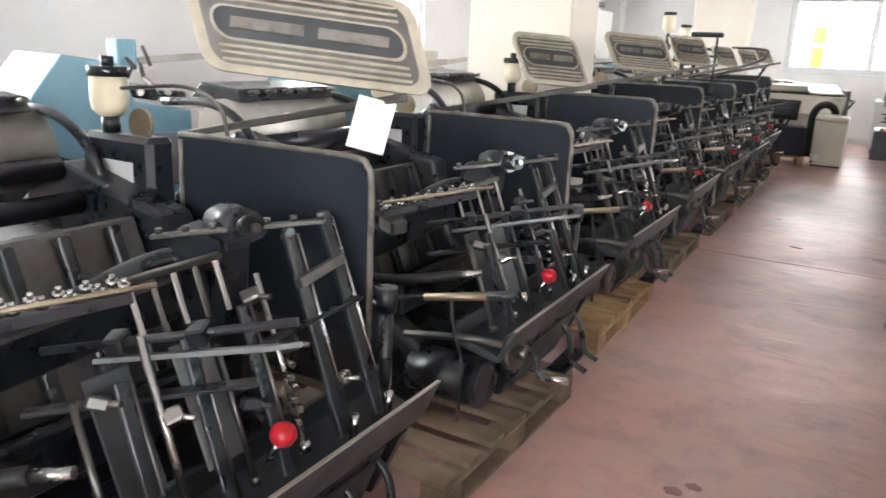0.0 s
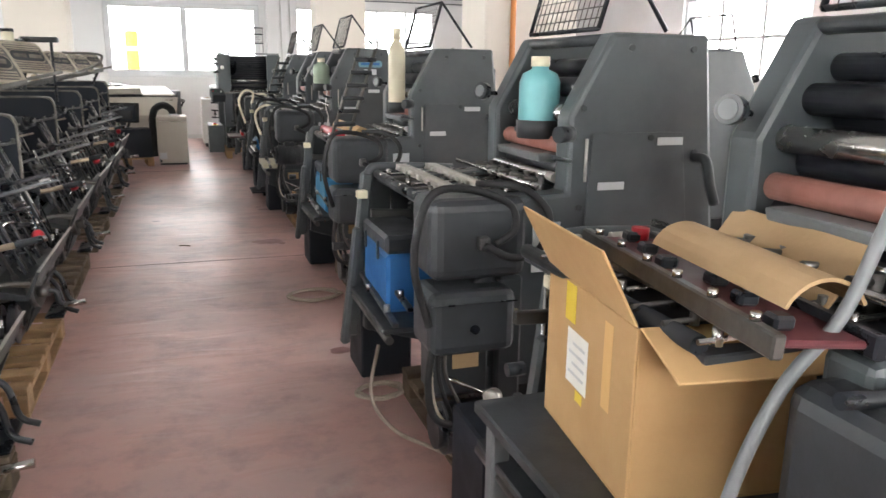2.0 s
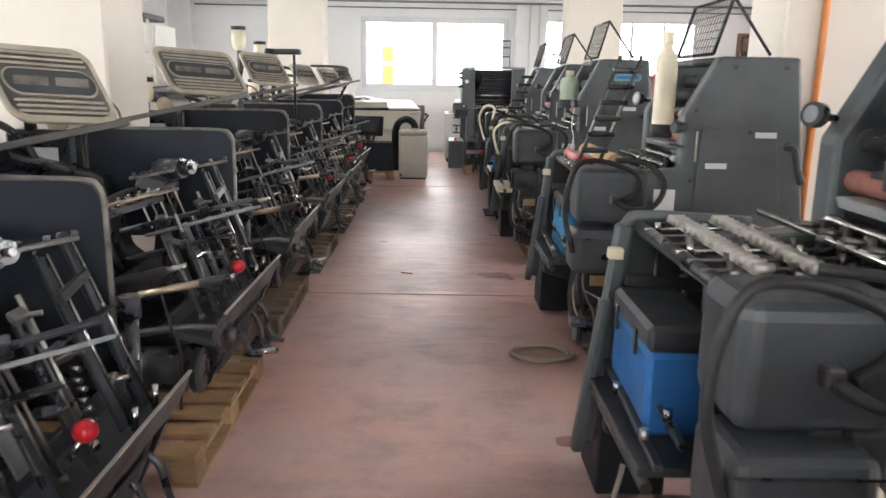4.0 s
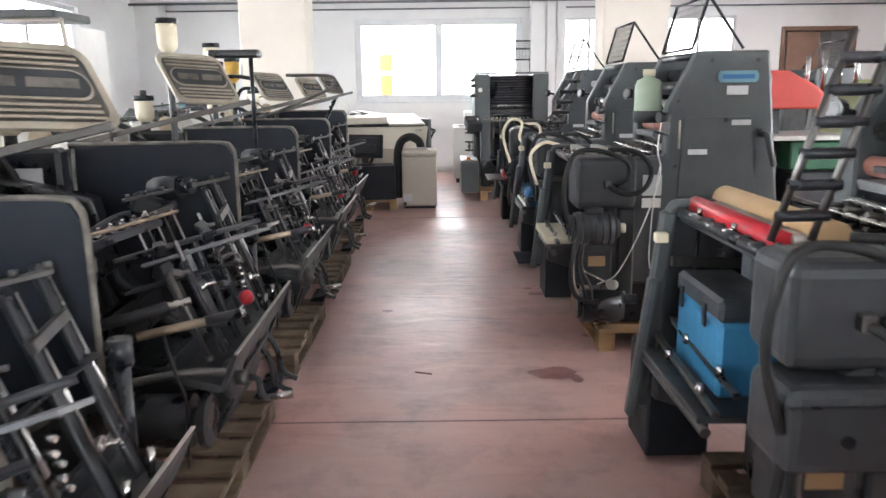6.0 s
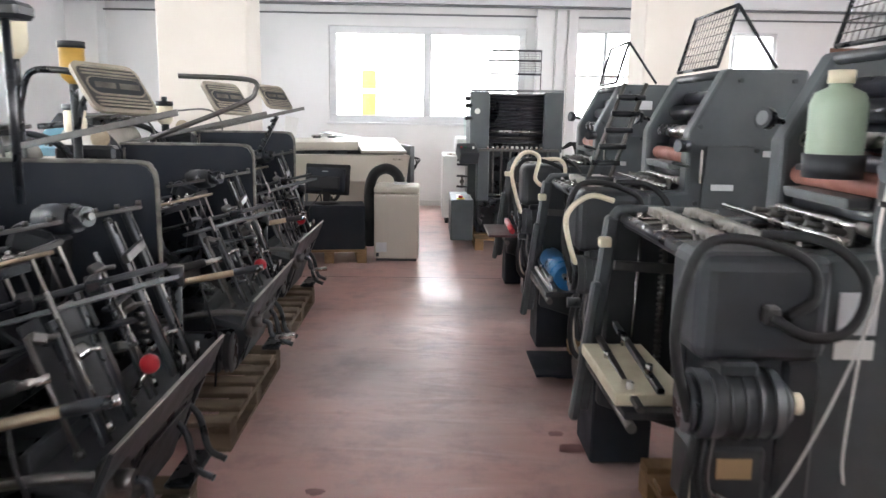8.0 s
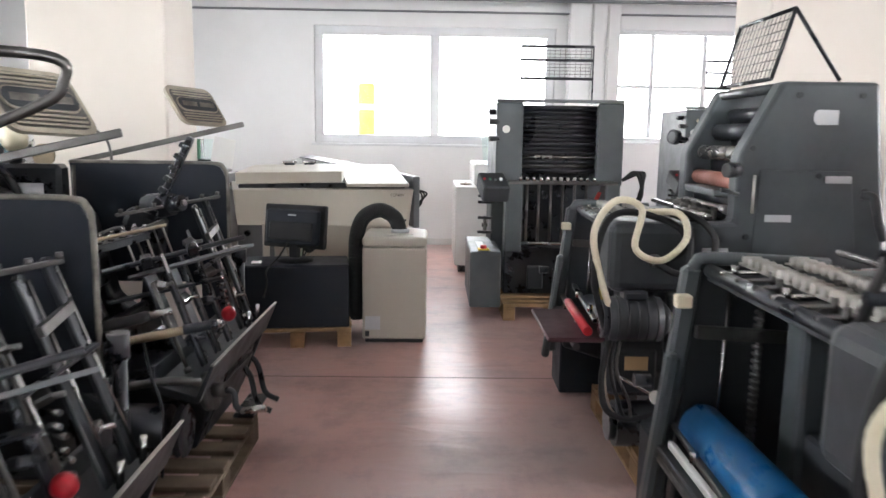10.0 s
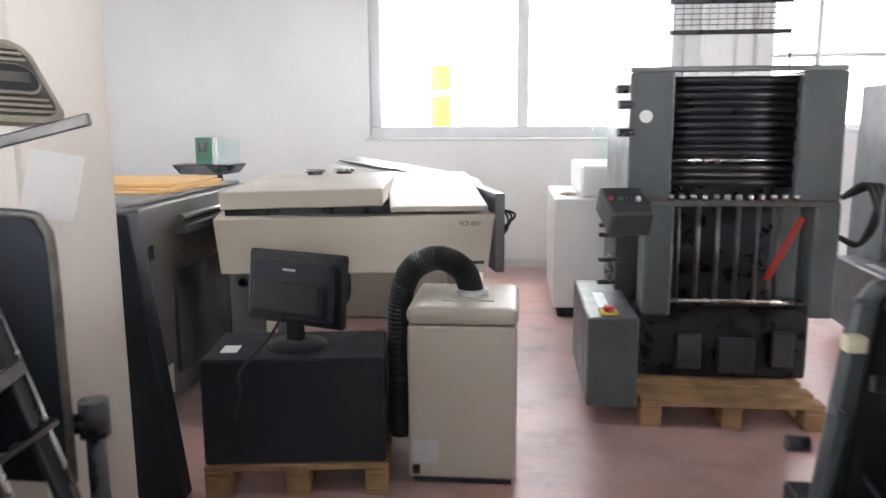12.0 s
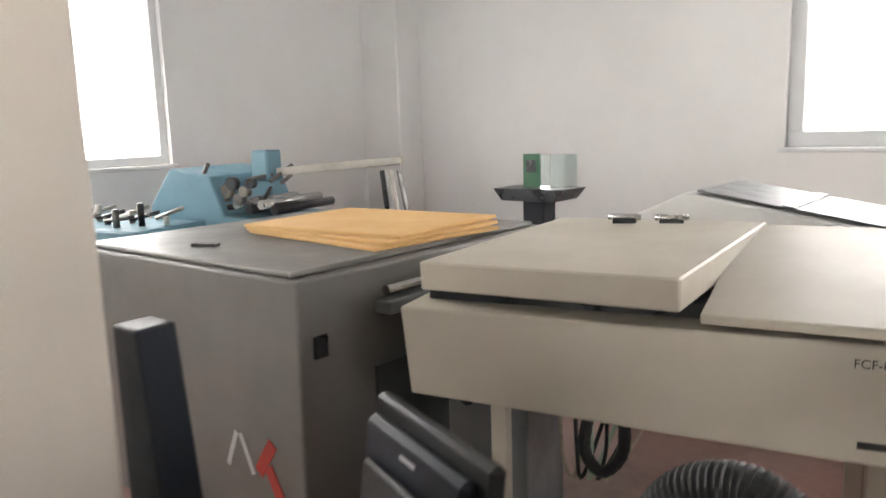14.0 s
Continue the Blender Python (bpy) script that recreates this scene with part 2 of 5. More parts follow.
def tube(bm, pts, r, seg=8, steps=6, ribs=0.0):
    """A hose or bent rod through the points, smoothed."""
    P = [Vector(p) for p in pts]
    P = [P[0] * 2 - P[1]] + P + [P[-1] * 2 - P[-2]]
    line = []
    for i in range(1, len(P) - 2):
        for k in range(steps):
            t = k / steps
            a, b, c, d = P[i - 1:i + 3]
            line.append(0.5 * ((2 * b) + (c - a) * t + (2 * a - 5 * b + 4 * c - d) * t * t + (3 * b - a - 3 * c + d) * t ** 3))
    line.append(P[-2])
    rings, n = [], Vector((0.3, 0.2, 1)).normalized()
    for i, p in enumerate(line):
        t = (line[min(i + 1, len(line) - 1)] - line[max(i - 1, 0)]).normalized()
        x = n - t * n.dot(t)
        x = x.normalized() if x.length > 1e-3 else t.orthogonal().normalized()
        n = x
        y = t.cross(x)
        rr = r * (1 + ribs * (1 if i % 2 else -1))
        rings.append([bm.verts.new(p + rr * (x * math.cos(a) + y * math.sin(a))) for a in [2 * math.pi * j / seg for j in range(seg)]])
    for a, b in zip(rings, rings[1:]):
        for j in range(seg):
            f = bm.faces.new((a[j], a[(j + 1) % seg], b[(j + 1) % seg], b[j]))
            f.smooth = ribs == 0
    bm.faces.new(rings[0][::-1]), bm.faces.new(rings[-1])
    return bm


def lathe(bm, prof, centre, seg=18, m=None):
    """A turned body: (radius, height) points round the upright axis at centre."""
    c = Vector(centre)
    rings = [[bm.verts.new((m or Matrix()) @ (Vector((r * math.cos(2 * math.pi * j / seg), r * math.sin(2 * math.pi * j / seg), z))) + c) for j in range(seg)] for r, z in prof]
    for a, b in zip(rings, rings[1:]):
        for j in range(seg):
            bm.faces.new((a[j], a[(j + 1) % seg], b[(j + 1) % seg], b[j])).smooth = True
    bm.faces.new(rings[0][::-1]), bm.faces.new(rings[-1])
    return bm


def wheel(bm, c, axis, r, tube_r, spokes=3, seg=20):
    """A hand wheel: rim, hub and spokes."""
    m = Matrix.Translation(c) @ Vector(axis).to_track_quat("Z", "Y").to_matrix().to_4x4()
    pts = [m @ Vector((r * math.cos(2 * math.pi * i / seg), r * math.sin(2 * math.pi * i / seg), 0)) for i in range(seg + 1)]
    for a, b in zip(pts, pts[1:]):
        rod(bm, a, b, tube_r, 6)
    rod(bm, m @ Vector((0, 0, -tube_r * 2)), m @ Vector((0, 0, tube_r * 2)), r * 0.25, 10)
    for k in range(spokes):
        a = 2 * math.pi * k / spokes + 0.4
        rod(bm, m @ Vector((0, 0, 0)), m @ Vector((r * math.cos(a), r * math.sin(a), 0)), tube_r * 0.8, 6)
    return bm


def part(name, bm, material, parent, label=""):
    me = bpy.data.meshes.new(name)
    bm.to_mesh(me)
    bm.free()
    me.materials.append(material)
    ob = new(name, me)
    ob.parent = parent
    if label:
        tagged(ob, label)
    return ob


def thing(name, label, category, at=None, group="", kind=""):
    ob = new(name)
    ob.empty_display_size = 0.1
    if at is not None:
        ob.matrix_basis = at
    return tagged(ob, label, category, group, kind)


def solid(name, bm, material, label, category, at=None, group="", kind=""):
    """A thing of one mesh."""
    me = bpy.data.meshes.new(name)
    bm.to_mesh(me)
    bm.free()
    me.materials.append(material)
    ob = new(name, me)
    if at is not None:
        ob.matrix_basis = at
    return tagged(ob, label, category, group, kind)


def N():
    return bmesh.new()


# ---- structure ----
solid("floor", box(N(), (LEFT - 0.3, NEAR - 0.3, -0.15), (RIGHT + 0.3, FAR + 0.3, 0), 0), FLOOR, "worn pinkish red painted concrete floor", "floor", kind="structure")
for jy in (0.4, 6.35, 12.27):
    solid("trim", box(N(), (LEFT, jy - 0.003, 0.0005), (RIGHT, jy + 0.003, 0.002), 0), DGREY, "dark saw-cut joint in the concrete floor", "floor joint", kind="structure")
solid("ceiling", box(N(), (LEFT - 0.3, NEAR - 0.3, CEIL), (RIGHT + 0.3, FAR + 0.3, CEIL + 0.2), 0), CEILM, "pale grey painted ceiling", "ceiling", kind="structure")


def wall(name, along, at, lo, hi, openings, material=WALL, thick=0.28, label="white plastered wall"):
    """A wall with openings (a0, a1, z0, z1); along 'x' at y=at or along 'y' at x=at, growing outwards by thick."""
    bm = N()
    cuts = sorted(openings)
    pos = lo
    pieces = []
    for a0, a1, z0, z1 in cuts:
        pieces.append((pos, a0, 0, CEIL))
        if z0 > 0:
            pieces.append((a0, a1, 0, z0))
        pieces.append((a0, a1, z1, CEIL))
        pos = a1
    pieces.append((pos, hi, 0, CEIL))
    for a0, a1, z0, z1 in pieces:
        if along == "x":
            box(bm, (a0, at, z0), (a1, at + thick, z1), 0)
        else:
            box(bm, (at, a0, z0), (at + thick, a1, z1), 0)
    return solid(name, bm, material, label, "wall", kind="structure")


WZ0, WZ1 = 1.38, 2.92
LEFTW = [(0.6, 3.4), (7.0, 9.8), (12.4, 15.4)]
RIGHTW = [(-0.6, 2.6), (4.4, 7.6), (9.4, 12.6)]
wall("wall_north", "x", FAR, LEFT - 0.28, RIGHT + 0.28, [(-1.92, 1.3, WZ0, WZ1), (1.91, 5.44, 1.45, WZ1), (6.4, 7.7, 0, 2.62)])
wall("wall_south", "x", NEAR, LEFT - 0.28, RIGHT + 0.28, [(-1.5, 2.5, WZ0, WZ1)], thick=-0.28)
wall("wall_west", "y", LEFT, NEAR, FAR, [(a, b, WZ0, WZ1) for a, b in LEFTW], thick=-0.28)
wall("wall_east", "y", RIGHT, NEAR, FAR, [(a, b, WZ0, WZ1) for a, b in RIGHTW])


def window(name, along, at, a0, a1, z0, z1, cols, rows, label, bar_w=0.07):
    w = thing(name, label, "window", kind="structure")
    def bx(bm, p0, p1, h0, h1, d0, d1, bev=0.006):
        if along == "x":
            box(bm, (p0, at + d0, h0), (p1, at + d1, h1), bev)
        else:
            box(bm, (at + d0, p0, h0), (at + d1, p1, h1), bev)
        return bm
    s = 1 if at > 0 and not (along == "x" and at < 0) else -1
    d0, d1 = (0.05 * s, 0.12 * s)
    fr = N()
    bx(fr, a0, a1, z0, z0 + bar_w, d0, d1), bx(fr, a0, a1, z1 - bar_w, z1, d0, d1)
    bx(fr, a0, a0 + bar_w, z0 + bar_w, z1 - bar_w, d0, d1), bx(fr, a1 - bar_w, a1, z0 + bar_w, z1 - bar_w, d0, d1)
    part("window_frame", fr, FRAME, w)
    for i in range(1, cols):
        c = a0 + (a1 - a0) * i / cols
        part("mullion", bx(N(), c - bar_w * 0.55, c + bar_w * 0.55, z0 + bar_w, z1 - bar_w, d0, d1), FRAME, w)
    for i in range(1, rows):
        c = z0 + (z1 - z0) * i / rows
        for k in range(cols):
            b0, b1 = a0 + (a1 - a0) * k / cols + bar_w * 0.6, a0 + (a1 - a0) * (k + 1) / cols - bar_w * 0.6
            part("glazing_bar", bx(N(), b0, b1, c - bar_w * 0.4, c + bar_w * 0.4, d0, d1), FRAME, w)
    for k in range(cols):
        b0, b1 = a0 + (a1 - a0) * k / cols + bar_w * 0.5, a0 + (a1 - a0) * (k + 1) / cols - bar_w * 0.5
        g = part("pane", bx(N(), b0, b1, z0 + bar_w * 0.9, z1 - bar_w * 0.9, 0.08 * s, 0.086 * s, 0), GLASS, w)
        g.visible_shadow = False
    part("window_sill", bx(N(), a0 - 0.04, a1 + 0.04, z0 - 0.035, z0 - 0.002, -0.035 * s, 0.05 * s), FRAME, w)
    return w


window("window_1", "x", FAR, -1.92, 1.3, WZ0, WZ1, 2, 1, "wide white aluminium sliding window above the plate processor", 0.115)
window("window_2", "x", FAR, 1.91, 5.44, 1.45, WZ1, 5, 2, "white window divided by glazing bars", 0.05)
for i, (a, b) in enumerate(LEFTW):
    window("window_%d" % (3 + i), "y", LEFT, a, b, WZ0, WZ1, 2, 1, "white aluminium window in the long side wall")
for i, (a, b) in enumerate(RIGHTW):
    window("window_%d" % (6 + i), "y", RIGHT, a, b, WZ0, WZ1, 3, 2, "white divided window in the side wall")
window("window_9", "x", NEAR, -1.5, 2.5, WZ0, WZ1, 2, 1, "white aluminium window in the end wall")

for cx, cy in ((-2.7, 5.05), (-2.66, 12.2), (1.9, 5.7), (1.66, 12.3)):
    solid("column", box(N(), (cx, cy, 0), (cx + 0.79, cy + 0.54, CEIL), 0.012), CREAM, "square cream-painted concrete column", "column", kind="structure")
solid("pier", box(N(), (1.45, FAR - 0.16, 0), (2.12, FAR, CEIL), 0.01), WALL, "white plastered wall pier between two windows", "wall pier", kind="structure")
solid("pier", box(N(), (LEFT, FAR - 0.35, 0), (LEFT + 0.5, FAR, CEIL), 0.01), WALL, "white plastered corner pier", "wall pier", kind="structure")
solid("baseboard", box(N(), (LEFT, FAR - 0.015, 0), (1.45, FAR, 0.09), 0.003), OFFWHITE, "low white skirting along the wall", "baseboard", kind="structure")
solid("beam", box(N(), (LEFT, FAR - 0.5, 3.22), (RIGHT, FAR - 0.2, CEIL), 0.01), CEILM, "grey ceiling beam along the end wall", "beam", kind="structure")
for py, pz, pr in ((FAR - 0.56, 3.18, 0.022), (FAR - 0.08, 3.1, 0.015)):
    solid("pipe", rod(N(), (LEFT, py, pz), (RIGHT, py, pz), pr, 10), GREYLT, "thin grey pipe run under the ceiling", "pipe", kind="structure")
for px in (1.75, 1.95):
    solid("pipe", rod(N(), (px, FAR - 0.18, 0.4), (px, FAR - 0.18, 3.2), 0.018, 8), OFFWHITE, "white painted vertical pipe on the pier", "pipe", kind="structure")

solid("pipe", rod(N(), (2.12, 5.67, 0.02), (2.12, 5.67, CEIL), 0.022, 10), mat("orange_pipe_paint", (0.6, 0.22, 0.06), 0.4), "orange painted pipe up a concrete column", "pipe", kind="structure")

door = thing("door_1", "dark brown wooden door standing open in its frame", "door", kind="structure")
fr = N()
box(fr, (6.32, FAR - 0.03, 0), (6.4, FAR + 0.2, 2.7)), box(fr, (7.7, FAR - 0.03, 0), (7.78, FAR + 0.2, 2.7)), box(fr, (6.4, FAR - 0.03, 2.62), (7.7, FAR + 0.2, 2.7))
part("door_frame", fr, BROWNDOOR, door)
leaf = part("door_leaf", box(N(), (6.42, FAR - 0.06, 0.01), (7.05, FAR - 0.015, 2.6), 0.004), BROWNDOOR, door)
part("door_handle", rod(N(), (6.95, FAR - 0.1, 1.05), (6.85, FAR - 0.1, 1.05), 0.012), STEEL, leaf)
cw = box(N(), (5.9, FAR + 2, 0), (8.3, FAR + 2.1, 3), 0)
box(cw, (5.9, FAR + 0.28, 2.9), (8.3, FAR + 2, 3.0), 0), box(cw, (5.8, FAR + 0.28, 0), (5.9, FAR + 2, 3.0), 0), box(cw, (8.3, FAR + 0.28, 0), (8.4, FAR + 2, 3.0), 0)
solid("corridor_wall", cw, WALL, "plain white wall beyond the doorway", "wall", kind="structure")

# outside
solid("ground", box(N(), (-200, -200, -0.6), (200, 200, -0.3), 0), mat("pale_gravel", (0.4, 0.39, 0.36), 0.9, 0, None, 0.3, 0.5), "pale sunlit ground outside", "ground", kind="structure")
# emissive panels added on all four sides to whiten windows and light the hall
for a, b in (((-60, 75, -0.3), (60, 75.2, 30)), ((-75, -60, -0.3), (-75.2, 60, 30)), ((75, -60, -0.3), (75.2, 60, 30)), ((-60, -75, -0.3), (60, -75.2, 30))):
    solid("backdrop", box(N(), a, b, 0), OUT, "glowing white panel standing in for the bright outdoors", "backdrop", kind="structure")
tank = thing("gas_tank", "yellow cylinder with a white band outdoors", "tank", pose(-1.75, 24, -0.3))
part("body", lathe(N(), [(0.18, 0), (0.18, 2.8), (0.15, 2.86)], (0, 0, 0)), mat("orange_yellow_paint", (0.75, 0.42, 0.1), 0.5), tank)
part("band", lathe(N(), [(0.186, 2.3), (0.186, 2.42)], (0, 0, 0)), PAPER, tank)


# ---- pallets ----
def pallet(at, w, d, material, label):
    """Planks on blocks; w along x, d along y."""
    p = thing("pallet", label, "pallet", at, "pallets under the machines")
    n = max(5, round(d / 0.16))
    plank = N()
    box(plank, (0, 0, 0.115), (w, 0.1, 0.14), 0.003)
    first = part("plank", plank, material, p)
    for i in range(1, n):
        q = new("plank", first.data)
        q.parent, q.location = p, (random.uniform(-0.006, 0.006), i * (d - 0.1) / (n - 1), random.uniform(-0.002, 0.0))
        q.rotation_euler = (0, 0, random.uniform(-0.008, 0.008))
    for bx in (0, (w - 0.1) / 2, w - 0.1):
        part("stringer", box(N(), (bx, 0, 0.093), (bx + 0.1, d, 0.113), 0.003), material, p)
        part("bottom_board", box(N(), (bx, 0, 0), (bx + 0.1, d, 0.018), 0.003), material, p)
        for by in (0, (d - 0.12) / 2, d - 0.12):
            part("block", box(N(), (bx, by, 0.019), (bx + 0.1, by + 0.12, 0.092), 0.004), material, p)
    return p


# ---- platen presses: origin on the floor below the aisle corner of the guard plate; +x is the aisle, -y towards the start ----
def platen_press(at):
    P = thing("platen_press", "black enamelled platen letterpress with steel rods, on a wooden pallet", "printing press", at, "row of platen presses")
    # heavy frame: two side castings, base and bed
    b = N()
    prism(b, [(-1.5, 0.15), (-0.2, 0.15), (-0.15, 0.42), (-0.5, 0.7), (-0.6, 1.08), (-1.1, 1.2), (-1.5, 0.9)], -0.25, -0.12, 0.02)
    prism(b, [(-1.5, 0.15), (-0.2, 0.15), (-0.15, 0.42), (-0.55, 0.7), (-0.75, 1.15), (-1.1, 1.25), (-1.5, 0.9)], -1.05, -0.93, 0.02)
    box(b, (-1.45, -0.95, 0.15), (-0.3, -0.2, 0.42), 0.02)
    box(b, (-1.3, -0.95, 0.42), (-0.75, -0.2, 0.95), 0.03)
    part("frame", b, BLACK, P)
    # platen with ribs, seen between the castings
    lean = pose(-0.62, -0.6, 0.82, 0, -22, 0)
    pl = part("platen", box(N(), (-0.03, -0.33, -0.26), (0.03, 0.33, 0.26), 0.01, lean), DSTEEL, P)
    for k in range(4):
        part("rib", box(N(), (0.031, -0.27 + 0.16 * k, -0.24), (0.06, -0.23 + 0.16 * k, 0.24), 0.005, lean), BLACK, pl)
    # guard plate with rounded corner and bright edge
    b = prism(N(), [(-0.78, 0.72), (0, 0.72), (0, 1.24), (-0.03, 1.29), (-0.07, 1.305), (-0.78, 1.305)], -0.012, 0.004, 0)
    g = part("guard_plate", b, MATTE, P, "matt black sheet steel guard with a worn bright edge")
    b = tube(N(), [(-0.78, -0.004, 1.308), (-0.3, -0.004, 1.309), (-0.06, -0.004, 1.307), (-0.012, -0.004, 1.285), (0.003, -0.004, 1.22), (0.003, -0.004, 0.95), (0.003, -0.004, 0.72)], 0.011, 6)
    part("edge_rail", b, WORN, g)
    part("edge_rail", tube(N(), [(-0.76, -0.018, 1.29), (-0.765, -0.018, 1.1), (-0.77, -0.018, 0.8)], 0.008, 6), WORN, g)
    # cover plate with two data plates beside the guard
    c = part("side_cover", box(N(), (-1.12, -0.14, 0.75), (-0.77, -0.03, 1.3), 0.02), BLACK, P)
    part("data_plate", box(N(), (-1.0, -0.146, 1.12), (-0.85, -0.141, 1.21), 0.001), LABELM, c)
    part("data_plate", box(N(), (-1.0, -0.146, 0.95), (-0.85, -0.141, 1.04), 0.001), LABELM, c)
    # inking drum and rollers behind
    part("ink_drum", rod(N(), (-1.3, -0.92, 1.22), (-1.3, -0.2, 1.22), 0.15, 24), ALU, P, "bare metal inking drum")
    for k in range(3):
        part("ink_roller", rod(N(), (-1.07 + 0.09 * k, -0.92, 1.18 - 0.11 * k), (-1.07 + 0.09 * k, -0.26, 1.18 - 0.11 * k), 0.04, 14), ROLLER, P)
    for y in (-1.06, -0.18):
        part("roller_guard", tube(N(), [(-1.5, y, 1.35), (-1.2, y - 0.01, 1.36), (-1.0, y - 0.01, 1.25), (-0.9, y - 0.01, 1.0), (-0.88, y - 0.01, 0.7)], 0.02, 8), BLACK, P)
    part("flywheel", rod(N(), (-1.72, -0.02, 0.72), (-1.64, -0.02, 0.72), 0.42, 28), BLACK, P)
    # oil cup on the head
    o = part("oiler_stem", rod(N(), (-1.0, -0.1, 1.3), (-1.0, -0.1, 1.36), 0.03), BLACK, P)
    b = rod(N(), (-1.0, -0.1, 1.5), (-1.0, -0.1, 1.535), 0.066, 16)
    rod(b, (-1.0, -0.1, 1.53), (-1.0, -0.1, 1.57), 0.022, 10)
    part("oiler_cap", b, BLACK, o)
    part("oil_cup", lathe(N(), [(0.035, 1.36), (0.058, 1.385), (0.062, 1.42), (0.06, 1.499)], (-1.0, -0.1, 0)), IVORY, o, "clear plastic oil cup with yellowed oil")
    # feeder head: rounded casting before the guard, on a stout stalk
    b = rod(N(), (-0.28, -0.3, 1.12), (-0.15, -0.35, 1.14), 0.062, 20, 0.05)
    rod(b, (-0.15, -0.35, 1.14), (-0.1, -0.37, 1.148), 0.036, 14)
    bar(b, (-0.3, -0.3, 0.6), (-0.23, -0.32, 1.08), 0.09, 0.07, 0.015)
    box(b, (-0.07, -0.06, -0.05), (0.07, 0.06, 0.05), 0.02, pose(-0.3, -0.36, 1.06, 0, 20, 20))
    tube(b, [(-0.3, -0.3, 1.0), (-0.42, -0.4, 1.0), (-0.5, -0.6, 0.92), (-0.55, -0.8, 0.8)], 0.035, 10)
    hd = part("feeder_head", b, BLACK, P)
    part("head_screw", rod(N(), (-0.1, -0.37, 1.148), (-0.085, -0.376, 1.15), 0.014, 8), DSTEEL, hd)
    # pierced sucker bar rising to the aisle
    b = bar(N(), (-0.36, -0.48, 1.1), (0.04, -0.26, 1.17), 0.026, 0.014)
    for k in range(7):
        c0 = Vector((-0.34, -0.47, 1.11)).lerp(Vector((0.03, -0.265, 1.176)), k / 6)
        rod(b, c0, c0 + Vector((0, 0, 0.016)), 0.01, 8)
    part("sucker_bar", b, DSTEEL, P)
    # bright double row of adjusting nuts
    gb = part("gauge_bar", bar(N(), (-0.34, -1.1, 1.0), (-0.14, -0.72, 1.05), 0.075, 0.03), BLACK, P)
    for row in (-0.02, 0.02):
        for k in range(8):
            c0 = Vector((-0.33 + row, -1.07, 1.017)).lerp(Vector((-0.15 + row, -0.74, 1.066)), k / 7)
            b = rod(N(), c0, c0 + Vector((0, 0, 0.016)), 0.014, 8)
            rod(b, c0 + Vector((0, 0, 0.016)), c0 + Vector((0, 0, 0.028)), 0.007, 6)
            part("adjusting_nut", b, STEEL, gb, "knurled bright steel nut")
    part("gauge_rod", rod(N(), (-0.3, -1.12, 1.05), (-0.05, -0.72, 1.09), 0.007, 8), BRASS, P)
    part("gauge_block", box(N(), (-0.05, -0.035, -0.03), (0.05, 0.035, 0.03), 0.008, pose(-0.28, -1.08, 0.96, 5, 5, -25)), DSTEEL, P)
    # tall twin side lays by the guard, with rounded tops and bright edges
    def leaning(y, s, x0=0.14, z0=0.56):
        return (x0, y, z0), (x0 - 0.39 * s, y + 0.05 * s, z0 + s)
    for y, s in ((-0.14, 0.57), (-0.3, 0.55)):
        p, q = leaning(y, s)
        b = bar(N(), p, q, 0.042, 0.018, 0.004, (1, 0, 0))
        rod(b, (q[0] - 0.009, q[1], q[2]), (q[0] + 0.009, q[1], q[2] + 0.004), 0.021, 14)
        sl = part("side_lay", b, BLACK, P)
        e = Vector((0.012, 0.023, 0.003))
        part("bright_edge", rod(N(), Vector(p) + e, Vector(q) + e, 0.005, 6), STEEL, sl)
        part("foot_screw", rod(N(), (p[0] + 0.03, y, 0.56), (p[0] + 0.035, y, 0.64), 0.011, 8), STEEL, sl)
    part("lay_bridge", box(N(), (-0.012, -0.11, -0.016), (0.012, 0.11, 0.016), 0.003, pose(-0.02, -0.2, 1.0, 6, -18, 4)), DSTEEL, P)
    # shorter black pile bars and slim steel rods along the tray
    for y, s in ((-0.52, 0.42), (-0.7, 0.4), (-0.88, 0.36)):
        p, q = leaning(y, s)
        sb = part("pile_bar", bar(N(), p, q, 0.036, 0.014, 0.003, (1, 0, 0)), BLACK, P)
        e = Vector((0.01, 0.017, 0.003))
        part("bright_edge", rod(N(), Vector(p) + e, Vector(q) + e, 0.004, 6), DSTEEL, sb)
    for y, s, r, m in ((-0.42, 0.47, 0.009, STEEL), (-0.6, 0.34, 0.007, DSTEEL), (-0.79, 0.42, 0.01, STEEL), (-0.97, 0.34, 0.008, DSTEEL)):
        p, q = leaning(y, s, 0.11)
        b = rod(N(), p, q, r, 10)
        rod(b, p, Vector(p).lerp(Vector(q), 0.06), r * 1.9, 10)
        part("guide_rod", b, m, P)
    # comb of flat fingers behind, and pale backing plates
    cm = part("comb", bar(N(), (-0.26, -0.66, 1.03), (-0.17, -0.42, 1.07), 0.02, 0.02, 0.003), DSTEEL, P)
    for k in range(5):
        c0 = Vector((-0.255, -0.64, 1.03)).lerp(Vector((-0.175, -0.44, 1.065)), k / 4)
        part("finger", bar(N(), c0, c0 + Vector((0.05, 0.0, -0.14)), 0.016, 0.005, 0.001, (1, 0, 0)), DSTEEL if k % 2 else ALU, cm)
    for y, m in ((-0.62, GREYLT), (-0.84, DGREY)):
        part("backing_plate", box(N(), (-0.004, -0.055, -0.16), (0.004, 0.055, 0.16), 0.002, pose(-0.02, y, 0.76, 0, -21, 0)), m, P)
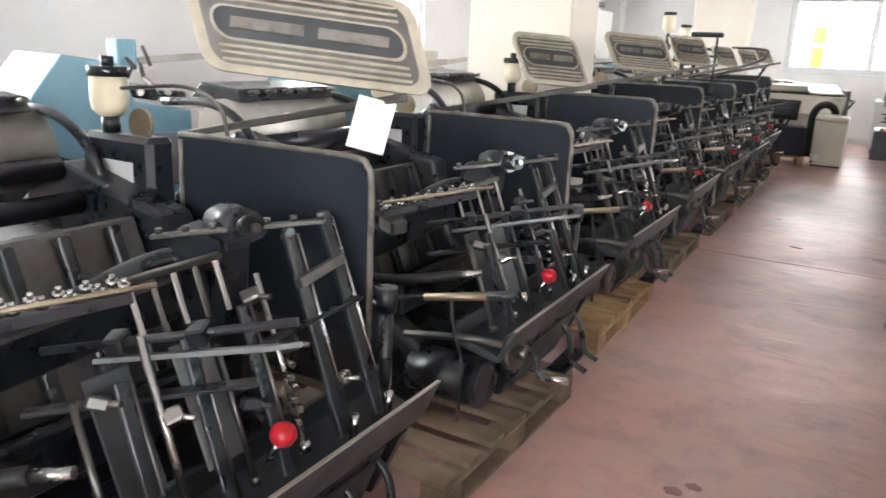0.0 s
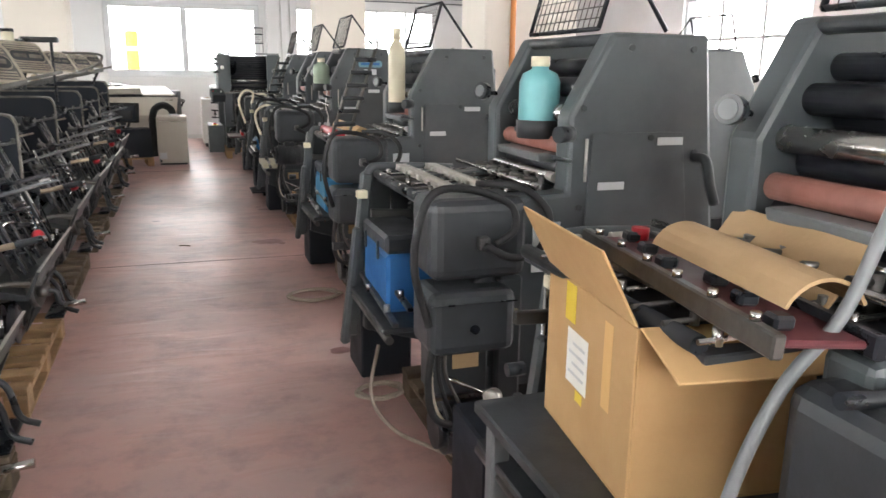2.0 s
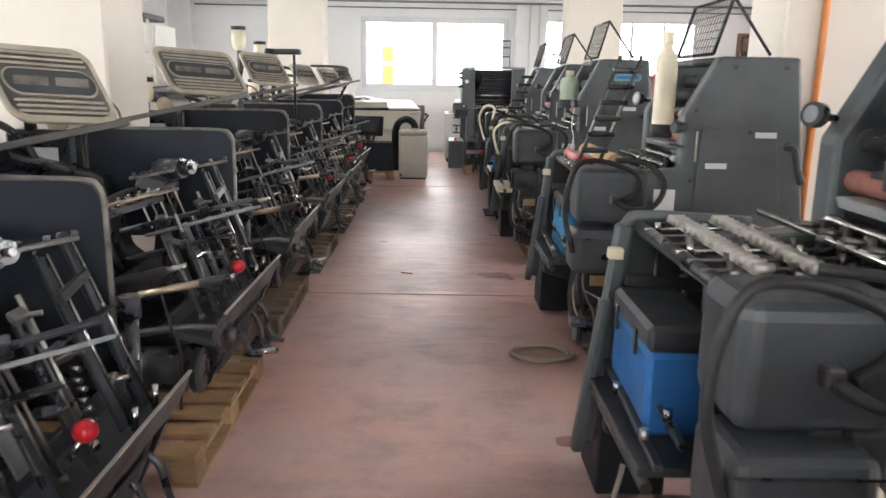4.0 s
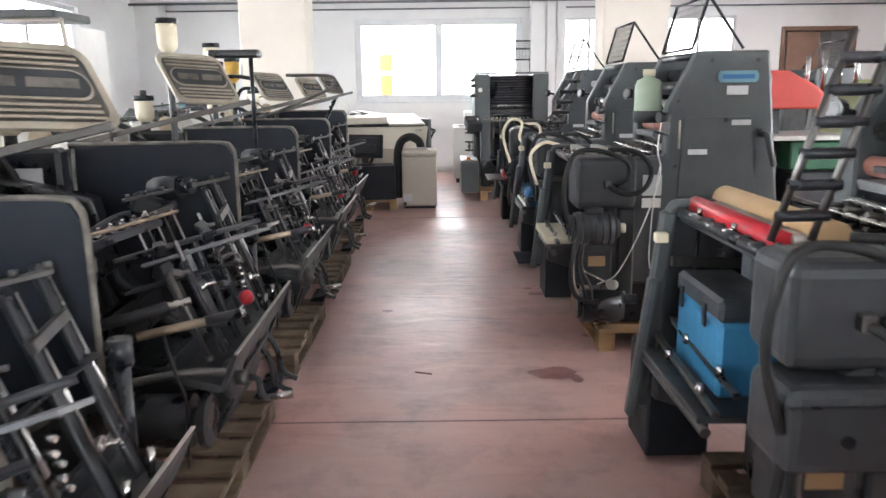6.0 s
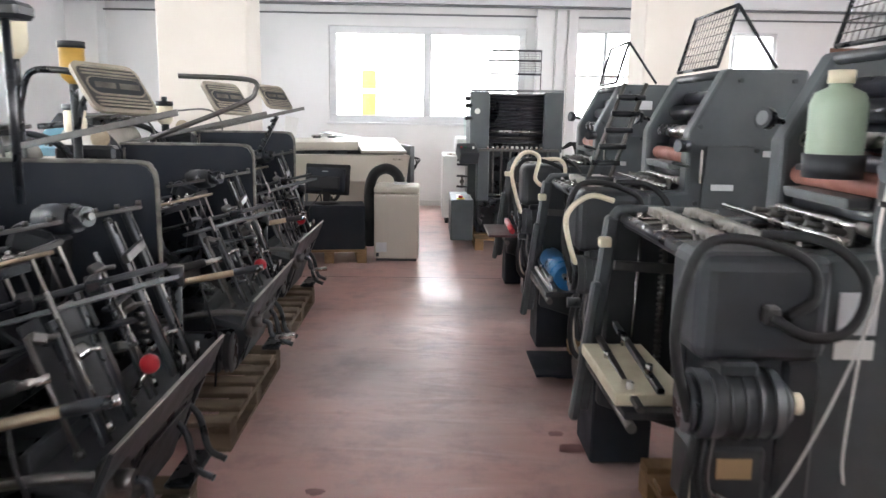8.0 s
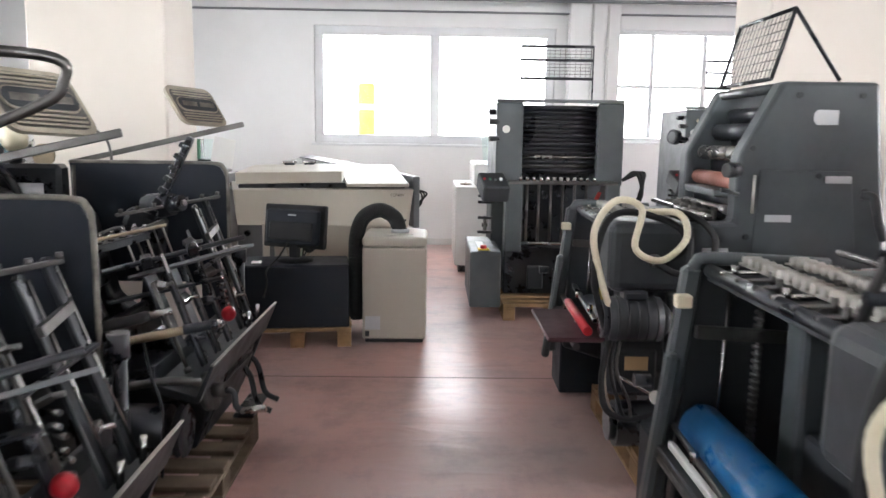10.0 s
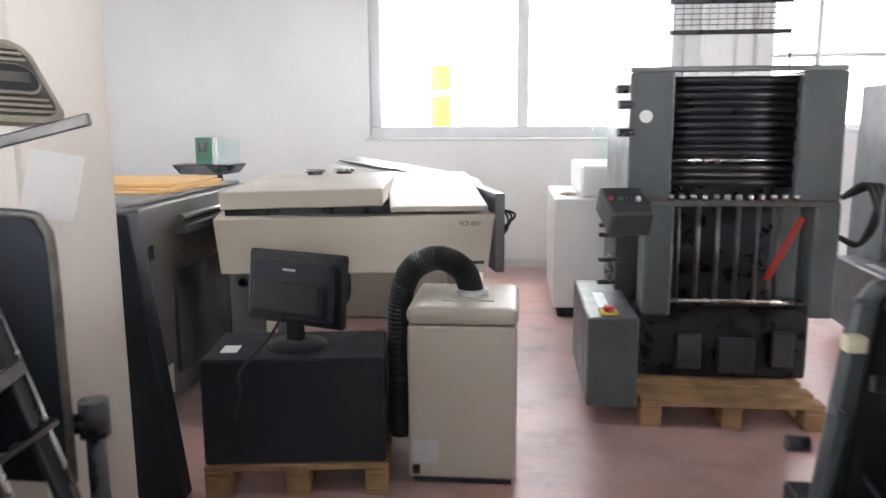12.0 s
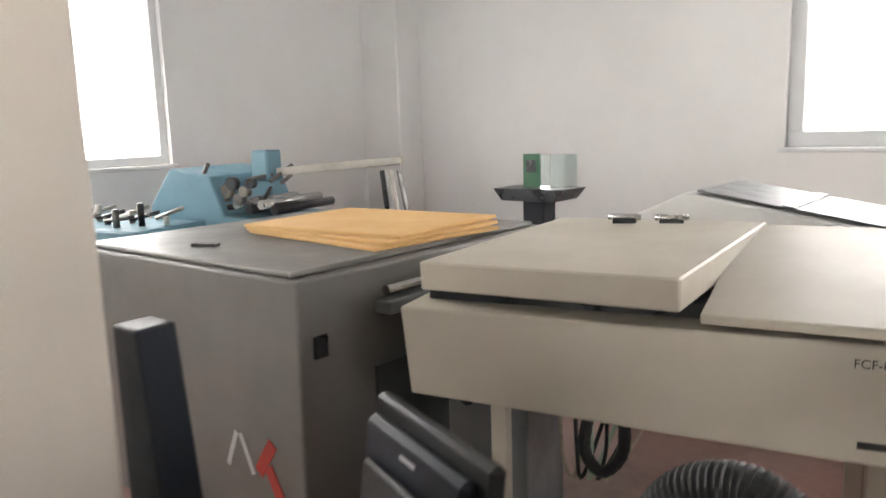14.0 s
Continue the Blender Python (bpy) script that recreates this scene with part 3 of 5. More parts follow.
    # feed board blade and its rail reaching out over the aisle
    part("feed_blade", prism(N(), [(-0.2, -0.035), (0.3, -0.02), (0.31, 0.0), (0.26, 0.05), (-0.2, 0.03)], -0.006, 0.006, 0.001), GREYLT, P).matrix_basis = pose(0.0, -0.72, 0.93, 75, -14, 14)
    b = rod(N(), (-0.26, -0.86, 0.92), (0.24, -0.6, 1.03), 0.011, 10)
    for t in (0.3, 0.62):
        c0 = Vector((-0.26, -0.86, 0.92)).lerp(Vector((0.24, -0.6, 1.03)), t)
        box(b, (-0.022, -0.03, -0.022), (0.022, 0.03, 0.022), 0.006, Matrix.Translation(c0) @ pose(0, 0, 0, 10, -10, 25))
    part("gripper_rod", b, BLACK, P)
    b = bar(N(), (-0.2, -0.95, 0.82), (0.14, -0.62, 0.86), 0.04, 0.012, 0.003)
    bar(b, (0.0, -0.52, 0.86), (0.04, -0.1, 0.9), 0.024, 0.012, 0.003)
    part("cross_bar", b, BLACK, P)
    for k, (x, y, z, ang) in enumerate(((0.02, -0.38, 0.84, 20), (0.06, -0.56, 0.75, -15), (0.03, -0.76, 0.8, 30), (-0.02, -0.9, 0.88, -20), (0.09, -0.86, 0.66, 10), (0.08, -0.24, 0.7, 5), (-0.05, -0.44, 0.98, 25))):
        b = box(N(), (-0.024, -0.022, -0.015), (0.024, 0.022, 0.015), 0.005, pose(x, y, z, ang, -20, ang * 2))
        rod(b, (x, y, z), (x + 0.055, y + 0.012, z + 0.008), 0.008, 8)
        part("clamp", b, (DSTEEL, BLACK, STEEL)[k % 3], P)
    # small set screws at the aisle end of the plate
    for k in range(6):
        x, y, z = 0.1 - 0.006 * k, -0.46 + 0.012 * (k % 2), 0.68 + 0.03 * k
        part("set_screw", rod(N(), (x, y, z), (x + 0.04, y - 0.02, z + 0.004), 0.008, 8), STEEL, P)
    # tray: channel of sheet steel whose aisle face leans outward
    b = prism(N(), [(-0.02, 0.6), (-0.02, 0.5), (0.13, 0.46), (0.165, 0.46), (0.225, 0.6), (0.213, 0.605), (0.155, 0.485), (0.0, 0.53), (0.0, 0.6)], -1.03, 0.06, 0.003)
    part("delivery_tray", b, DGREY, P, "long dark sheet steel tray with a scuffed lip")
    part("tray_lip", bar(N(), (0.22, -1.03, 0.606), (0.22, 0.06, 0.606), 0.013, 0.006, 0.001), ALU, P)
    part("tray_bracket", prism(N(), [(0.02, 0.2), (0.06, 0.2), (0.17, 0.46), (0.05, 0.5)], -0.06, -0.02, 0.004), BLACK, P)
    # lever with brass sleeve reaching towards the aisle
    l = part("impression_lever", rod(N(), (-0.4, -1.28, 0.68), (-0.06, -1.2, 0.735), 0.012), BLACK, P)
    part("sleeve", rod(N(), (-0.06, -1.2, 0.735), (0.16, -1.15, 0.772), 0.016, 12), BRASS, l)
    part("lever_tip", rod(N(), (0.16, -1.15, 0.772), (0.27, -1.125, 0.79), 0.019), BLACK, l)
    part("lever_end", rod(N(), (0.27, -1.125, 0.79), (0.29, -1.12, 0.793), 0.015, 8), STEEL, l)
    # suction hose in a wide loop on the near side
    part("suction_hose", tube(N(), [(-0.33, -1.1, 1.03), (-0.4, -1.16, 1.02), (-0.46, -1.2, 0.92), (-0.42, -1.2, 0.8), (-0.28, -1.18, 0.76), (-0.12, -1.14, 0.78), (0.0, -1.06, 0.8)], 0.02, 10), RUBBER, P)
    part("hose_joint", rod(N(), (0.0, -1.06, 0.8), (0.07, -1.02, 0.81), 0.014, 8), STEEL, P)
    b = N()
    bmesh.ops.create_uvsphere(b, u_segments=14, v_segments=10, radius=0.033, matrix=Matrix.Translation((0.15, -0.55, 0.69)))
    for f in b.faces:
        f.smooth = True
    rk = part("red_knob", b, RED, P, "glossy red ball knob")
    part("stem", rod(N(), (0.09, -0.55, 0.58), (0.14, -0.55, 0.67), 0.01), STEEL, rk)
    # lower front: sloping box, pump, hand wheel and crank
    part("front_box", prism(N(), [(-0.35, 0.145), (0.04, 0.145), (0.15, 0.44), (-0.35, 0.44)], -0.72, -0.1, 0.012), BLACK, P)
    part("front_panel", box(N(), (-0.004, -0.26, -0.12), (0.004, 0.26, 0.12), 0.002, pose(0.108, -0.42, 0.3, 0, 20.4, 0)), DGREY, P)
    b = rod(N(), (-0.02, -0.9, 0.44), (0.16, -0.92, 0.47), 0.022)
    rod(b, (0.16, -0.92, 0.47), (0.19, -0.923, 0.475), 0.075, 22), rod(b, (0.19, -0.923, 0.475), (0.24, -0.928, 0.48), 0.03, 14)
    part("hand_wheel", b, DSTEEL, P)
    ck = part("crank", tube(N(), [(0.23, -0.927, 0.48), (0.27, -0.93, 0.47), (0.28, -0.935, 0.42), (0.3, -0.94, 0.4)], 0.013, 8), BLACK, P)
    part("grip", rod(N(), (0.3, -0.94, 0.4), (0.4, -0.935, 0.41), 0.012, 10, 0.016), STEEL, ck)
    b = rod(N(), (-0.2, -1.0, 0.34), (0.04, -1.0, 0.34), 0.1, 20)
    rod(b, (0.04, -1.0, 0.34), (0.07, -1.0, 0.34), 0.05, 14)
    part("vacuum_pump", b, BLACK, P)
    part("belt_pulley", lathe(N(), [(0.03, -0.012), (0.095, -0.016), (0.1, -0.012), (0.088, 0.0), (0.1, 0.012), (0.095, 0.016), (0.03, 0.012)], (0.09, -1.0, 0.34), 22, pose(0, 0, 0, 0, 90, 0)), BLACK, P)
    part("lower_lever", tube(N(), [(-0.2, -1.1, 0.52), (-0.02, -1.12, 0.56), (0.1, -1.1, 0.57), (0.18, -1.05, 0.55)], 0.015, 8), DSTEEL, P)
    part("lower_hose", tube(N(), [(0.05, -0.06, 0.5), (0.0, -0.14, 0.42), (0.0, -0.28, 0.36), (0.06, -0.4, 0.4)], 0.014), RUBBER, P)
    for y in (-0.12, -0.28):
        b = tube(N(), [(0.06, y, 0.42), (0.16, y, 0.34), (0.2, y - 0.01, 0.2), (0.27, y - 0.02, 0.16)], 0.014)
        part("pedal_lever", b, BLACK, P)
    part("pedal", box(N(), (0.1, -0.36, 0.145), (0.2, -0.06, 0.165), 0.006), BLACK, P)
    part("dust_cable", tube(N(), [(-0.02, -1.08, 0.72), (0.03, -1.14, 0.6), (0.06, -1.12, 0.45), (0.04, -1.1, 0.2)], 0.006, 6), RUBBER, P)
    # upright pipe with an elbow at the guard's end
    b = rod(N(), (0.05, 0.02, 0.3), (0.05, 0.02, 0.86), 0.022)
    rod(b, (0.05, 0.02, 0.84), (-0.2, 0.02, 0.86), 0.022), rod(b, (0.05, 0.02, 0.9), (0.05, 0.02, 0.82), 0.034)
    part("stand_pipe", b, BLACK, P)
    part("valve", rod(N(), (0.05, -0.01, 0.56), (0.1, -0.06, 0.55), 0.014), STEEL, P)
    part("slant_rail", bar(N(), (-0.8, 0.02, 1.3), (0.08, 0.05, 1.5), 0.012, 0.026), DSTEEL, P)
    b = bar(N(), (-0.5, -0.95, 0.8), (-0.5, -0.3, 0.84), 0.05, 0.14, 0.01)
    bar(b, (-0.3, -1.0, 0.62), (-0.3, -0.2, 0.62), 0.04, 0.16, 0.01)
    part("feed_beam", b, BLACK, P)
    part("ink_fountain", prism(N(), [(-1.52, 1.36), (-1.2, 1.36), (-1.22, 1.42), (-1.45, 1.44)], -0.9, -0.25, 0.01), BLACK, P)
    for k in range(6):
        part("fountain_key", rod(N(), (-1.21, -0.84 + 0.11 * k, 1.4), (-1.16, -0.84 + 0.11 * k, 1.41), 0.012, 8), DSTEEL, P)
    part("badge", rod(N(), (-0.87, -0.09, 1.34), (-0.87, -0.075, 1.34), 0.055, 18), BRASS, P, "round brass badge")
    part("oil_pipe", tube(N(), [(-0.95, -0.1, 1.46), (-0.7, -0.05, 1.48), (-0.6, 0.0, 1.42), (-0.58, 0.02, 1.3)], 0.007, 6), DSTEEL, P)
    return P


GUARDS = [(-1.25, 0.15), (-1.23, 1.75), (-1.22, 3.35), (-1.26, 5.0), (-1.30, 6.65), (-1.31, 8.3), (-1.32, 9.95), (-1.36, 11.55)]
ZS = (0.93, 0.93, 0.93, 0.97, 1, 1, 1, 1.03)
first_press = platen_press(pose(*GUARDS[1], 0))
for i, (gx, gy) in enumerate(GUARDS):
    if i != 1:
        copy_thing(first_press, pose(gx, gy, 0, 0, 0, random.uniform(-1.2, 1.2))).scale.z = ZS[i]
    pallet(pose(gx - 1.5, gy - 1.4, 0, 0, 0, random.uniform(-1, 1)), 1.69, 1.15, OLDWOOD if i != 3 else WOOD, "weathered wooden pallet under a platen press")


first_press.scale.z = ZS[1]


# ---- offset presses: origin on the floor at the near side plate; +y away, aisle at small x ----
def offset_press(at, boxed=False):
    """boxed: an older press whose pump sits in a rounded housing instead of a bare motor."""
    P = thing("offset_press", "dark grey hammertone sheetfed offset press on a pallet", "printing press", at, "row of small offset presses")
    prof = [(0.66, 0.4), (1.1, 0.4), (1.16, 0.27), (1.7, 0.27), (1.64, 0.82), (1.53, 1.745), (1.13, 1.745), (0.97, 1.44), (0.97, 1.16), (0.66, 1.14)]
    part("side_plate", prism(N(), prof, 0.0, 0.11, 0.018), GREY, P)
    part("side_plate", prism(N(), prof, 0.68, 0.79, 0.018), GREY, P)
    part("base", box(N(), (0.7, 0.06, 0.145), (1.68, 0.74, 0.4), 0.012), BLACK, P)
    b = N()
    box(b, (0.68, 0.11, 0.401), (1.6, 0.68, 0.72), 0.01)
    box(b, (1.5, 0.11, 0.72), (1.6, 0.68, 1.62), 0.01)
    part("bed", b, DGREY, P)
    part("top_rail", rod(N(), (1.14, 0.1, 1.72), (1.14, 0.69, 1.72), 0.022), DGREY, P)
    for k, (x, z, r, m) in enumerate(((1.2, 1.62, 0.035, ROLLER), (1.13, 1.54, 0.04, ROLLER), (1.24, 1.5, 0.05, ROLLER), (1.06, 1.44, 0.035, STEEL), (1.14, 1.38, 0.045, ROLLER), (1.04, 1.32, 0.036, PINKROLL), (1.12, 1.22, 0.1, ROLLER), (0.98, 1.2, 0.02, STEEL))):
        part("roller", rod(N(), (x, 0.11, z), (x, 0.68, z), r, 18), m, P)
    # door on the near plate, with name plates
    dr = part("door", prism(N(), [(1.04, 0.92), (1.5, 0.92), (1.44, 1.38), (1.06, 1.38)], -0.008, -0.001, 0.003), GREY, P)
    part("hinge", rod(N(), (1.035, -0.012, 1.2), (1.035, -0.012, 1.36), 0.006), ALU, dr)
    part("name_plate", box(N(), (1.09, -0.013, 1.165), (1.2, -0.009, 1.195), 0.001), LABELM, dr)
    part("name_plate", box(N(), (1.33, -0.013, 1.33), (1.44, -0.009, 1.36), 0.001), LABELM, dr)
    part("lock", rod(N(), (1.3, -0.016, 1.36), (1.3, -0.001, 1.36), 0.012), BLACK, dr)
    b = tube(N(), [(1.5, 0.0, 1.28), (1.52, -0.05, 1.27), (1.54, -0.06, 1.18), (1.57, -0.06, 1.1)], 0.02)
    part("pull_lever", b, DGREY, P)
    b = N()
    rod(b, (1.34, -0.01, 0.55), (1.34, 0.0, 0.55), 0.2, 32)
    part("gear_cover", b, GREY, P)
    # raised wire guard
    b = N()
    for a, c in (((1.12, 0.1, 1.76), (1.2, 0.1, 2.05)), ((1.12, 0.68, 1.76), (1.2, 0.68, 2.05)), ((1.2, 0.1, 2.05), (1.2, 0.68, 2.05)), ((1.12, 0.1, 1.76), (1.12, 0.68, 1.76)), ((1.2, 0.1, 2.05), (1.42, 0.12, 1.76))):
        rod(b, a, c, 0.009, 8)
    wg = part("wire_guard", b, BLACK, P, "raised black wire mesh guard")
    b = N()
    for k in range(1, 14):
        rod(b, (1.12, 0.1 + 0.58 * k / 14, 1.76), (1.2, 0.1 + 0.58 * k / 14, 2.05), 0.0022, 4)
    for k in range(1, 7):
        rod(b, (1.12 + 0.08 * k / 7, 0.1, 1.76 + 0.29 * k / 7), (1.12 + 0.08 * k / 7, 0.68, 1.76 + 0.29 * k / 7), 0.0022, 4)
    part("mesh", b, DSTEEL, wg)
    # feed board with register rods, between the side panels
    part("feed_board", box(N(), (0.5, 0.2, 1.08), (0.97, 0.98, 1.1), 0.004), DGREY, P)
    for k in range(7):
        y = 0.2 + 0.105 * k
        b = rod(N(), (0.48, y, 1.13), (0.96, y, 1.145), 0.006, 8)
        for j in range(3):
            x = 0.52 + 0.15 * j + 0.03 * (k % 3)
            rod(b, (x, y, 1.12), (x, y, 1.155), 0.01, 8)
        part("register_rod", b, DSTEEL if k % 3 else STEEL, P)
    for y in (0.28, 0.62, 0.9):
        part("tape", box(N(), (0.5, y, 1.102), (0.96, y + 0.03, 1.105), 0), MATTE, P)
    part("feed_roller", rod(N(), (0.5, 0.22, 1.115), (0.5, 0.96, 1.115), 0.02, 12), BLACK, P)
    for k in range(5):
        b = rod(N(), (0.93, 0.14 + 0.12 * k, 1.11), (0.93, 0.14 + 0.12 * k, 1.21), 0.016, 8)
        rod(b, (0.93, 0.14 + 0.12 * k, 1.19), (0.86, 0.14 + 0.12 * k, 1.2), 0.01, 8)
        part("register_knob", b, DSTEEL, P)
    part("cross_shaft", rod(N(), (0.9, 0.1, 1.17), (0.9, 0.98, 1.17), 0.012, 10), STEEL, P)
    # feeder side panel and front post at the aisle end
    part("feeder_panel", prism(N(), [(0.44, 0.32), (0.95, 0.16), (0.95, 1.1), (0.5, 1.13), (0.46, 1.08)], 1.0, 1.06, 0.012), DGREY, P)
    b = N()
    bar(b, (0.37, 1.0, 0.3), (0.46, 1.0, 1.12), 0.05, 0.06, 0.012, (1, 0, 0))
    tube(b, [(0.455, 1.0, 1.08), (0.475, 1.0, 1.13), (0.53, 1.0, 1.145), (0.88, 1.0, 1.13)], 0.022, 8)
    part("feeder_post", b, GREY, P)
    b = N()
    bar(b, (0.33, 0.95, 0.28), (0.40, 0.95, 0.86), 0.05, 0.04, 0.01, (1, 0, 0))
    part("side_guide", b, GREY, P)
    sc = part("lifting_screw", rod(N(), (0.66, 0.96, 0.4), (0.67, 0.96, 1.1), 0.01, 8), DSTEEL, P)
    b = N()
    for k in range(24):
        rod(b, (0.662, 0.96, 0.5 + 0.022 * k), (0.662, 0.96, 0.508 + 0.022 * k), 0.016, 8)
    part("thread", b, DSTEEL, sc)
    for x, z, m in ((0.4, 0.6, DSTEEL), (0.46, 0.66, BLACK)):
        jg = part("jogger_rail", bar(N(), (x, 0.26, z), (x + 0.02, 0.95, z + 0.03), 0.026, 0.02, 0.004), m, P)
        for y in (0.4, 0.72):
            part("rail_knob", rod(N(), (x, y, z + 0.01), (x, y, z + 0.045), 0.013, 8), STEEL, jg)
    part("cross_arm", bar(N(), (0.46, 0.94, 0.93), (0.84, 0.94, 0.91), 0.02, 0.04, 0.004), DSTEEL, P)
    b = N()
    for x in (0.6, 0.74):
        for k in range(16):
            y = 0.24 + 0.044 * k
            rod(b, (x - 0.025, y, 1.155), (x + 0.025, y, 1.155), 0.014, 8)
        bar(b, (x, 0.2, 1.138), (x, 0.96, 1.138), 0.03, 0.008, 0.001)
    part("wheel_strip", b, ALU, P, "bright rows of small steel pressure wheels")
    part("ink_tray", prism(N(), [(0.95, 1.25), (1.02, 1.25), (1.03, 1.285), (0.94, 1.285)], 0.2, 0.6, 0.008), GREYLT, P)
    for x, z in ((1.2, 1.69), (1.46, 1.69), (1.5, 1.3), (1.56, 0.9), (1.02, 1.47), (1.02, 1.1), (1.0, 0.3), (1.55, 0.3)):
        part("bolt", rod(N(), (x, -0.008, z), (x, 0.001, z), 0.013, 6), DGREY, P)
    kn = part("ink_knob", rod(N(), (0.99, 0.74, 1.5), (0.93, 0.72, 1.51), 0.012, 8), BLACK, P)
    part("knob_disc", rod(N(), (0.93, 0.72, 1.51), (0.9, 0.708, 1.514), 0.038, 18), BLACK, kn)
    part("knob_face", rod(N(), (0.9, 0.708, 1.514), (0.897, 0.7068, 1.5145), 0.026, 18), GREYLT, kn)
    b = rod(N(), (0.5, 0.0, 0.27), (0.74, 0.0, 0.27), 0.1, 20)
    rod(b, (0.47, 0.0, 0.27), (0.5, 0.0, 0.27), 0.075, 20)
    part("drive_motor", b, BLACK, P)
    for k in range(3):
        x = 0.46 + 0.025 * k
        part("hanging_cable", tube(N(), [(x, -0.07, 0.72), (x - 0.03, -0.1, 0.55), (x - 0.01 + 0.02 * k, -0.1, 0.4), (x + 0.06, -0.08, 0.3), (x + 0.2, -0.05, 0.17 + 0.02 * k)], 0.007 + 0.002 * (k % 2), 6), (CABLE, RUBBER, DSTEEL)[k], P)
    part("return_hose", tube(N(), [(0.62, -0.09, 1.0), (0.7, -0.13, 0.96), (0.8, -0.12, 0.97), (0.86, -0.09, 1.04), (0.86, -0.06, 1.12), (0.78, 0.0, 1.19), (0.66, 0.1, 1.19)], 0.0145, 10), RUBBER, P)
    part("head_clip", box(N(), (0.6, -0.1, 0.98), (0.64, -0.06, 1.03), 0.006), DSTEEL, P)
    part("head_stand", box(N(), (0.7, -0.03, 0.3), (0.8, 0.08, 0.86), 0.012), DGREY, P)
    part("guide_knob", rod(N(), (0.33, 0.93, 0.78), (0.28, 0.93, 0.78), 0.02, 10), BLACK, P)
    part("feeder_wall", box(N(), (0.86, 0.7, 0.2), (0.9, 1.0, 1.05), 0.005), BLACK, P)
    part("pile_chain", rod(N(), (0.55, 0.97, 0.4), (0.57, 0.97, 1.05), 0.008, 6), STEEL, P)
    part("junction_box", box(N(), (0.44, 1.08, 0.02), (0.7, 1.38, 0.47), 0.008), MATTE, P)
    part("clamp", box(N(), (0.40, 0.94, 1.0), (0.45, 0.98, 1.04), 0.005), IVORY, P)
    part("pile_board", box(N(), (0.36, 0.3, 0.55), (0.62, 0.94, 0.575), 0.004), DGREY, P)
    part("pile_rail", rod(N(), (0.38, 0.28, 0.53), (0.38, 0.96, 0.53), 0.018), DSTEEL, P)
    # suction head housing and pump motor on the near side
    part("suction_head", box(N(), (0.44, -0.06, 0.86), (0.8, 0.2, 1.16), 0.045, None, 3), DGREY, P)
    part("bracket", prism(N(), [(0.48, 0.5), (0.7, 0.5), (0.7, 0.9), (0.52, 0.78)], -0.02, 0.1, 0.015), DGREY, P)
    if boxed:
        mo = part("pump_housing", box(N(), (0.42, -0.12, 0.6), (0.74, 0.12, 0.84), 0.04, None, 3), DGREY, P)
        part("seam", box(N(), (0.425, -0.124, 0.795), (0.735, -0.121, 0.8), 0), BLACK, mo)
        part("plug", rod(N(), (0.58, -0.126, 0.7), (0.58, -0.119, 0.7), 0.018, 10), BLACK, mo)
        part("round_knob", rod(N(), (0.74, -0.06, 0.72), (0.765, -0.06, 0.72), 0.024, 12), IVORY, mo)
    else:
        mo = part("pump_motor", rod(N(), (0.44, -0.05, 0.75), (0.66, -0.05, 0.75), 0.094, 24), DGREY, P)
        part("motor_cap", rod(N(), (0.7, -0.05, 0.75), (0.735, -0.05, 0.75), 0.03, 14), IVORY, mo)
        part("end_bell", rod(N(), (0.66, -0.05, 0.75), (0.7, -0.05, 0.75), 0.09, 24, 0.05), DGREY, mo)
        part("fan_cover", rod(N(), (0.415, -0.05, 0.75), (0.44, -0.05, 0.75), 0.08, 24), BLACK, mo)
        part("terminal_box", box(N(), (0.5, -0.09, 0.835), (0.6, 0.0, 0.875), 0.008), DGREY, mo)
        for k in range(5):
            part("fin", rod(N(), (0.47 + 0.04 * k, -0.05, 0.75), (0.478 + 0.04 * k, -0.05, 0.75), 0.098, 24), DGREY, mo)
    part("air_hose", tube(N(), [(0.42, -0.1, 0.72), (0.37, -0.09, 0.95), (0.42, -0.08, 1.17), (0.55, -0.06, 1.2), (0.72, -0.05, 1.14), (0.74, -0.07, 1.05), (0.66, -0.09, 1.0)], 0.0145, 8), RUBBER, P)
    part("control_box", box(N(), (0.46, -0.03, 0.4), (0.68, 0.14, 0.62), 0.02), DGREY, P)
    part("rating_plate", box(N(), (0.53, -0.036, 0.52), (0.63, -0.031, 0.58), 0.001), CARDIN, P)
    b = rod(N(), (0.5, -0.05, 0.5), (0.66, -0.1, 0.42), 0.008)
    lv = part("lever", b, STEEL, P)
    part("knob", rod(N(), (0.645, -0.12, 0.43), (0.675, -0.09, 0.42), 0.03, 12), ALU, lv)
    part("data_plate", box(N(), (0.84, -0.006, 0.93), (0.95, -0.001, 1.05), 0.001), LABELM, P)
    part("data_plate", box(N(), (0.84, -0.006, 0.86), (0.95, -0.001, 0.915), 0.001), PAPER, P)
    part("drip_hose", tube(N(), [(0.45, -0.08, 0.68), (0.42, -0.1, 0.5), (0.45, -0.1, 0.36), (0.58, -0.08, 0.32), (0.75, -0.04, 0.36)], 0.014, 8), RUBBER, P)
    # counter dial on the plate's aisle edge
    b = rod(N(), (0.96, -0.03, 1.38), (0.9, -0.05, 1.38), 0.03, 14)
    part("dial", b, BLACK, P)
    part("lever_arm", rod(N(), (0.97, -0.02, 1.28), (0.88, -0.06, 1.3), 0.008), BLACK, P)
    return P


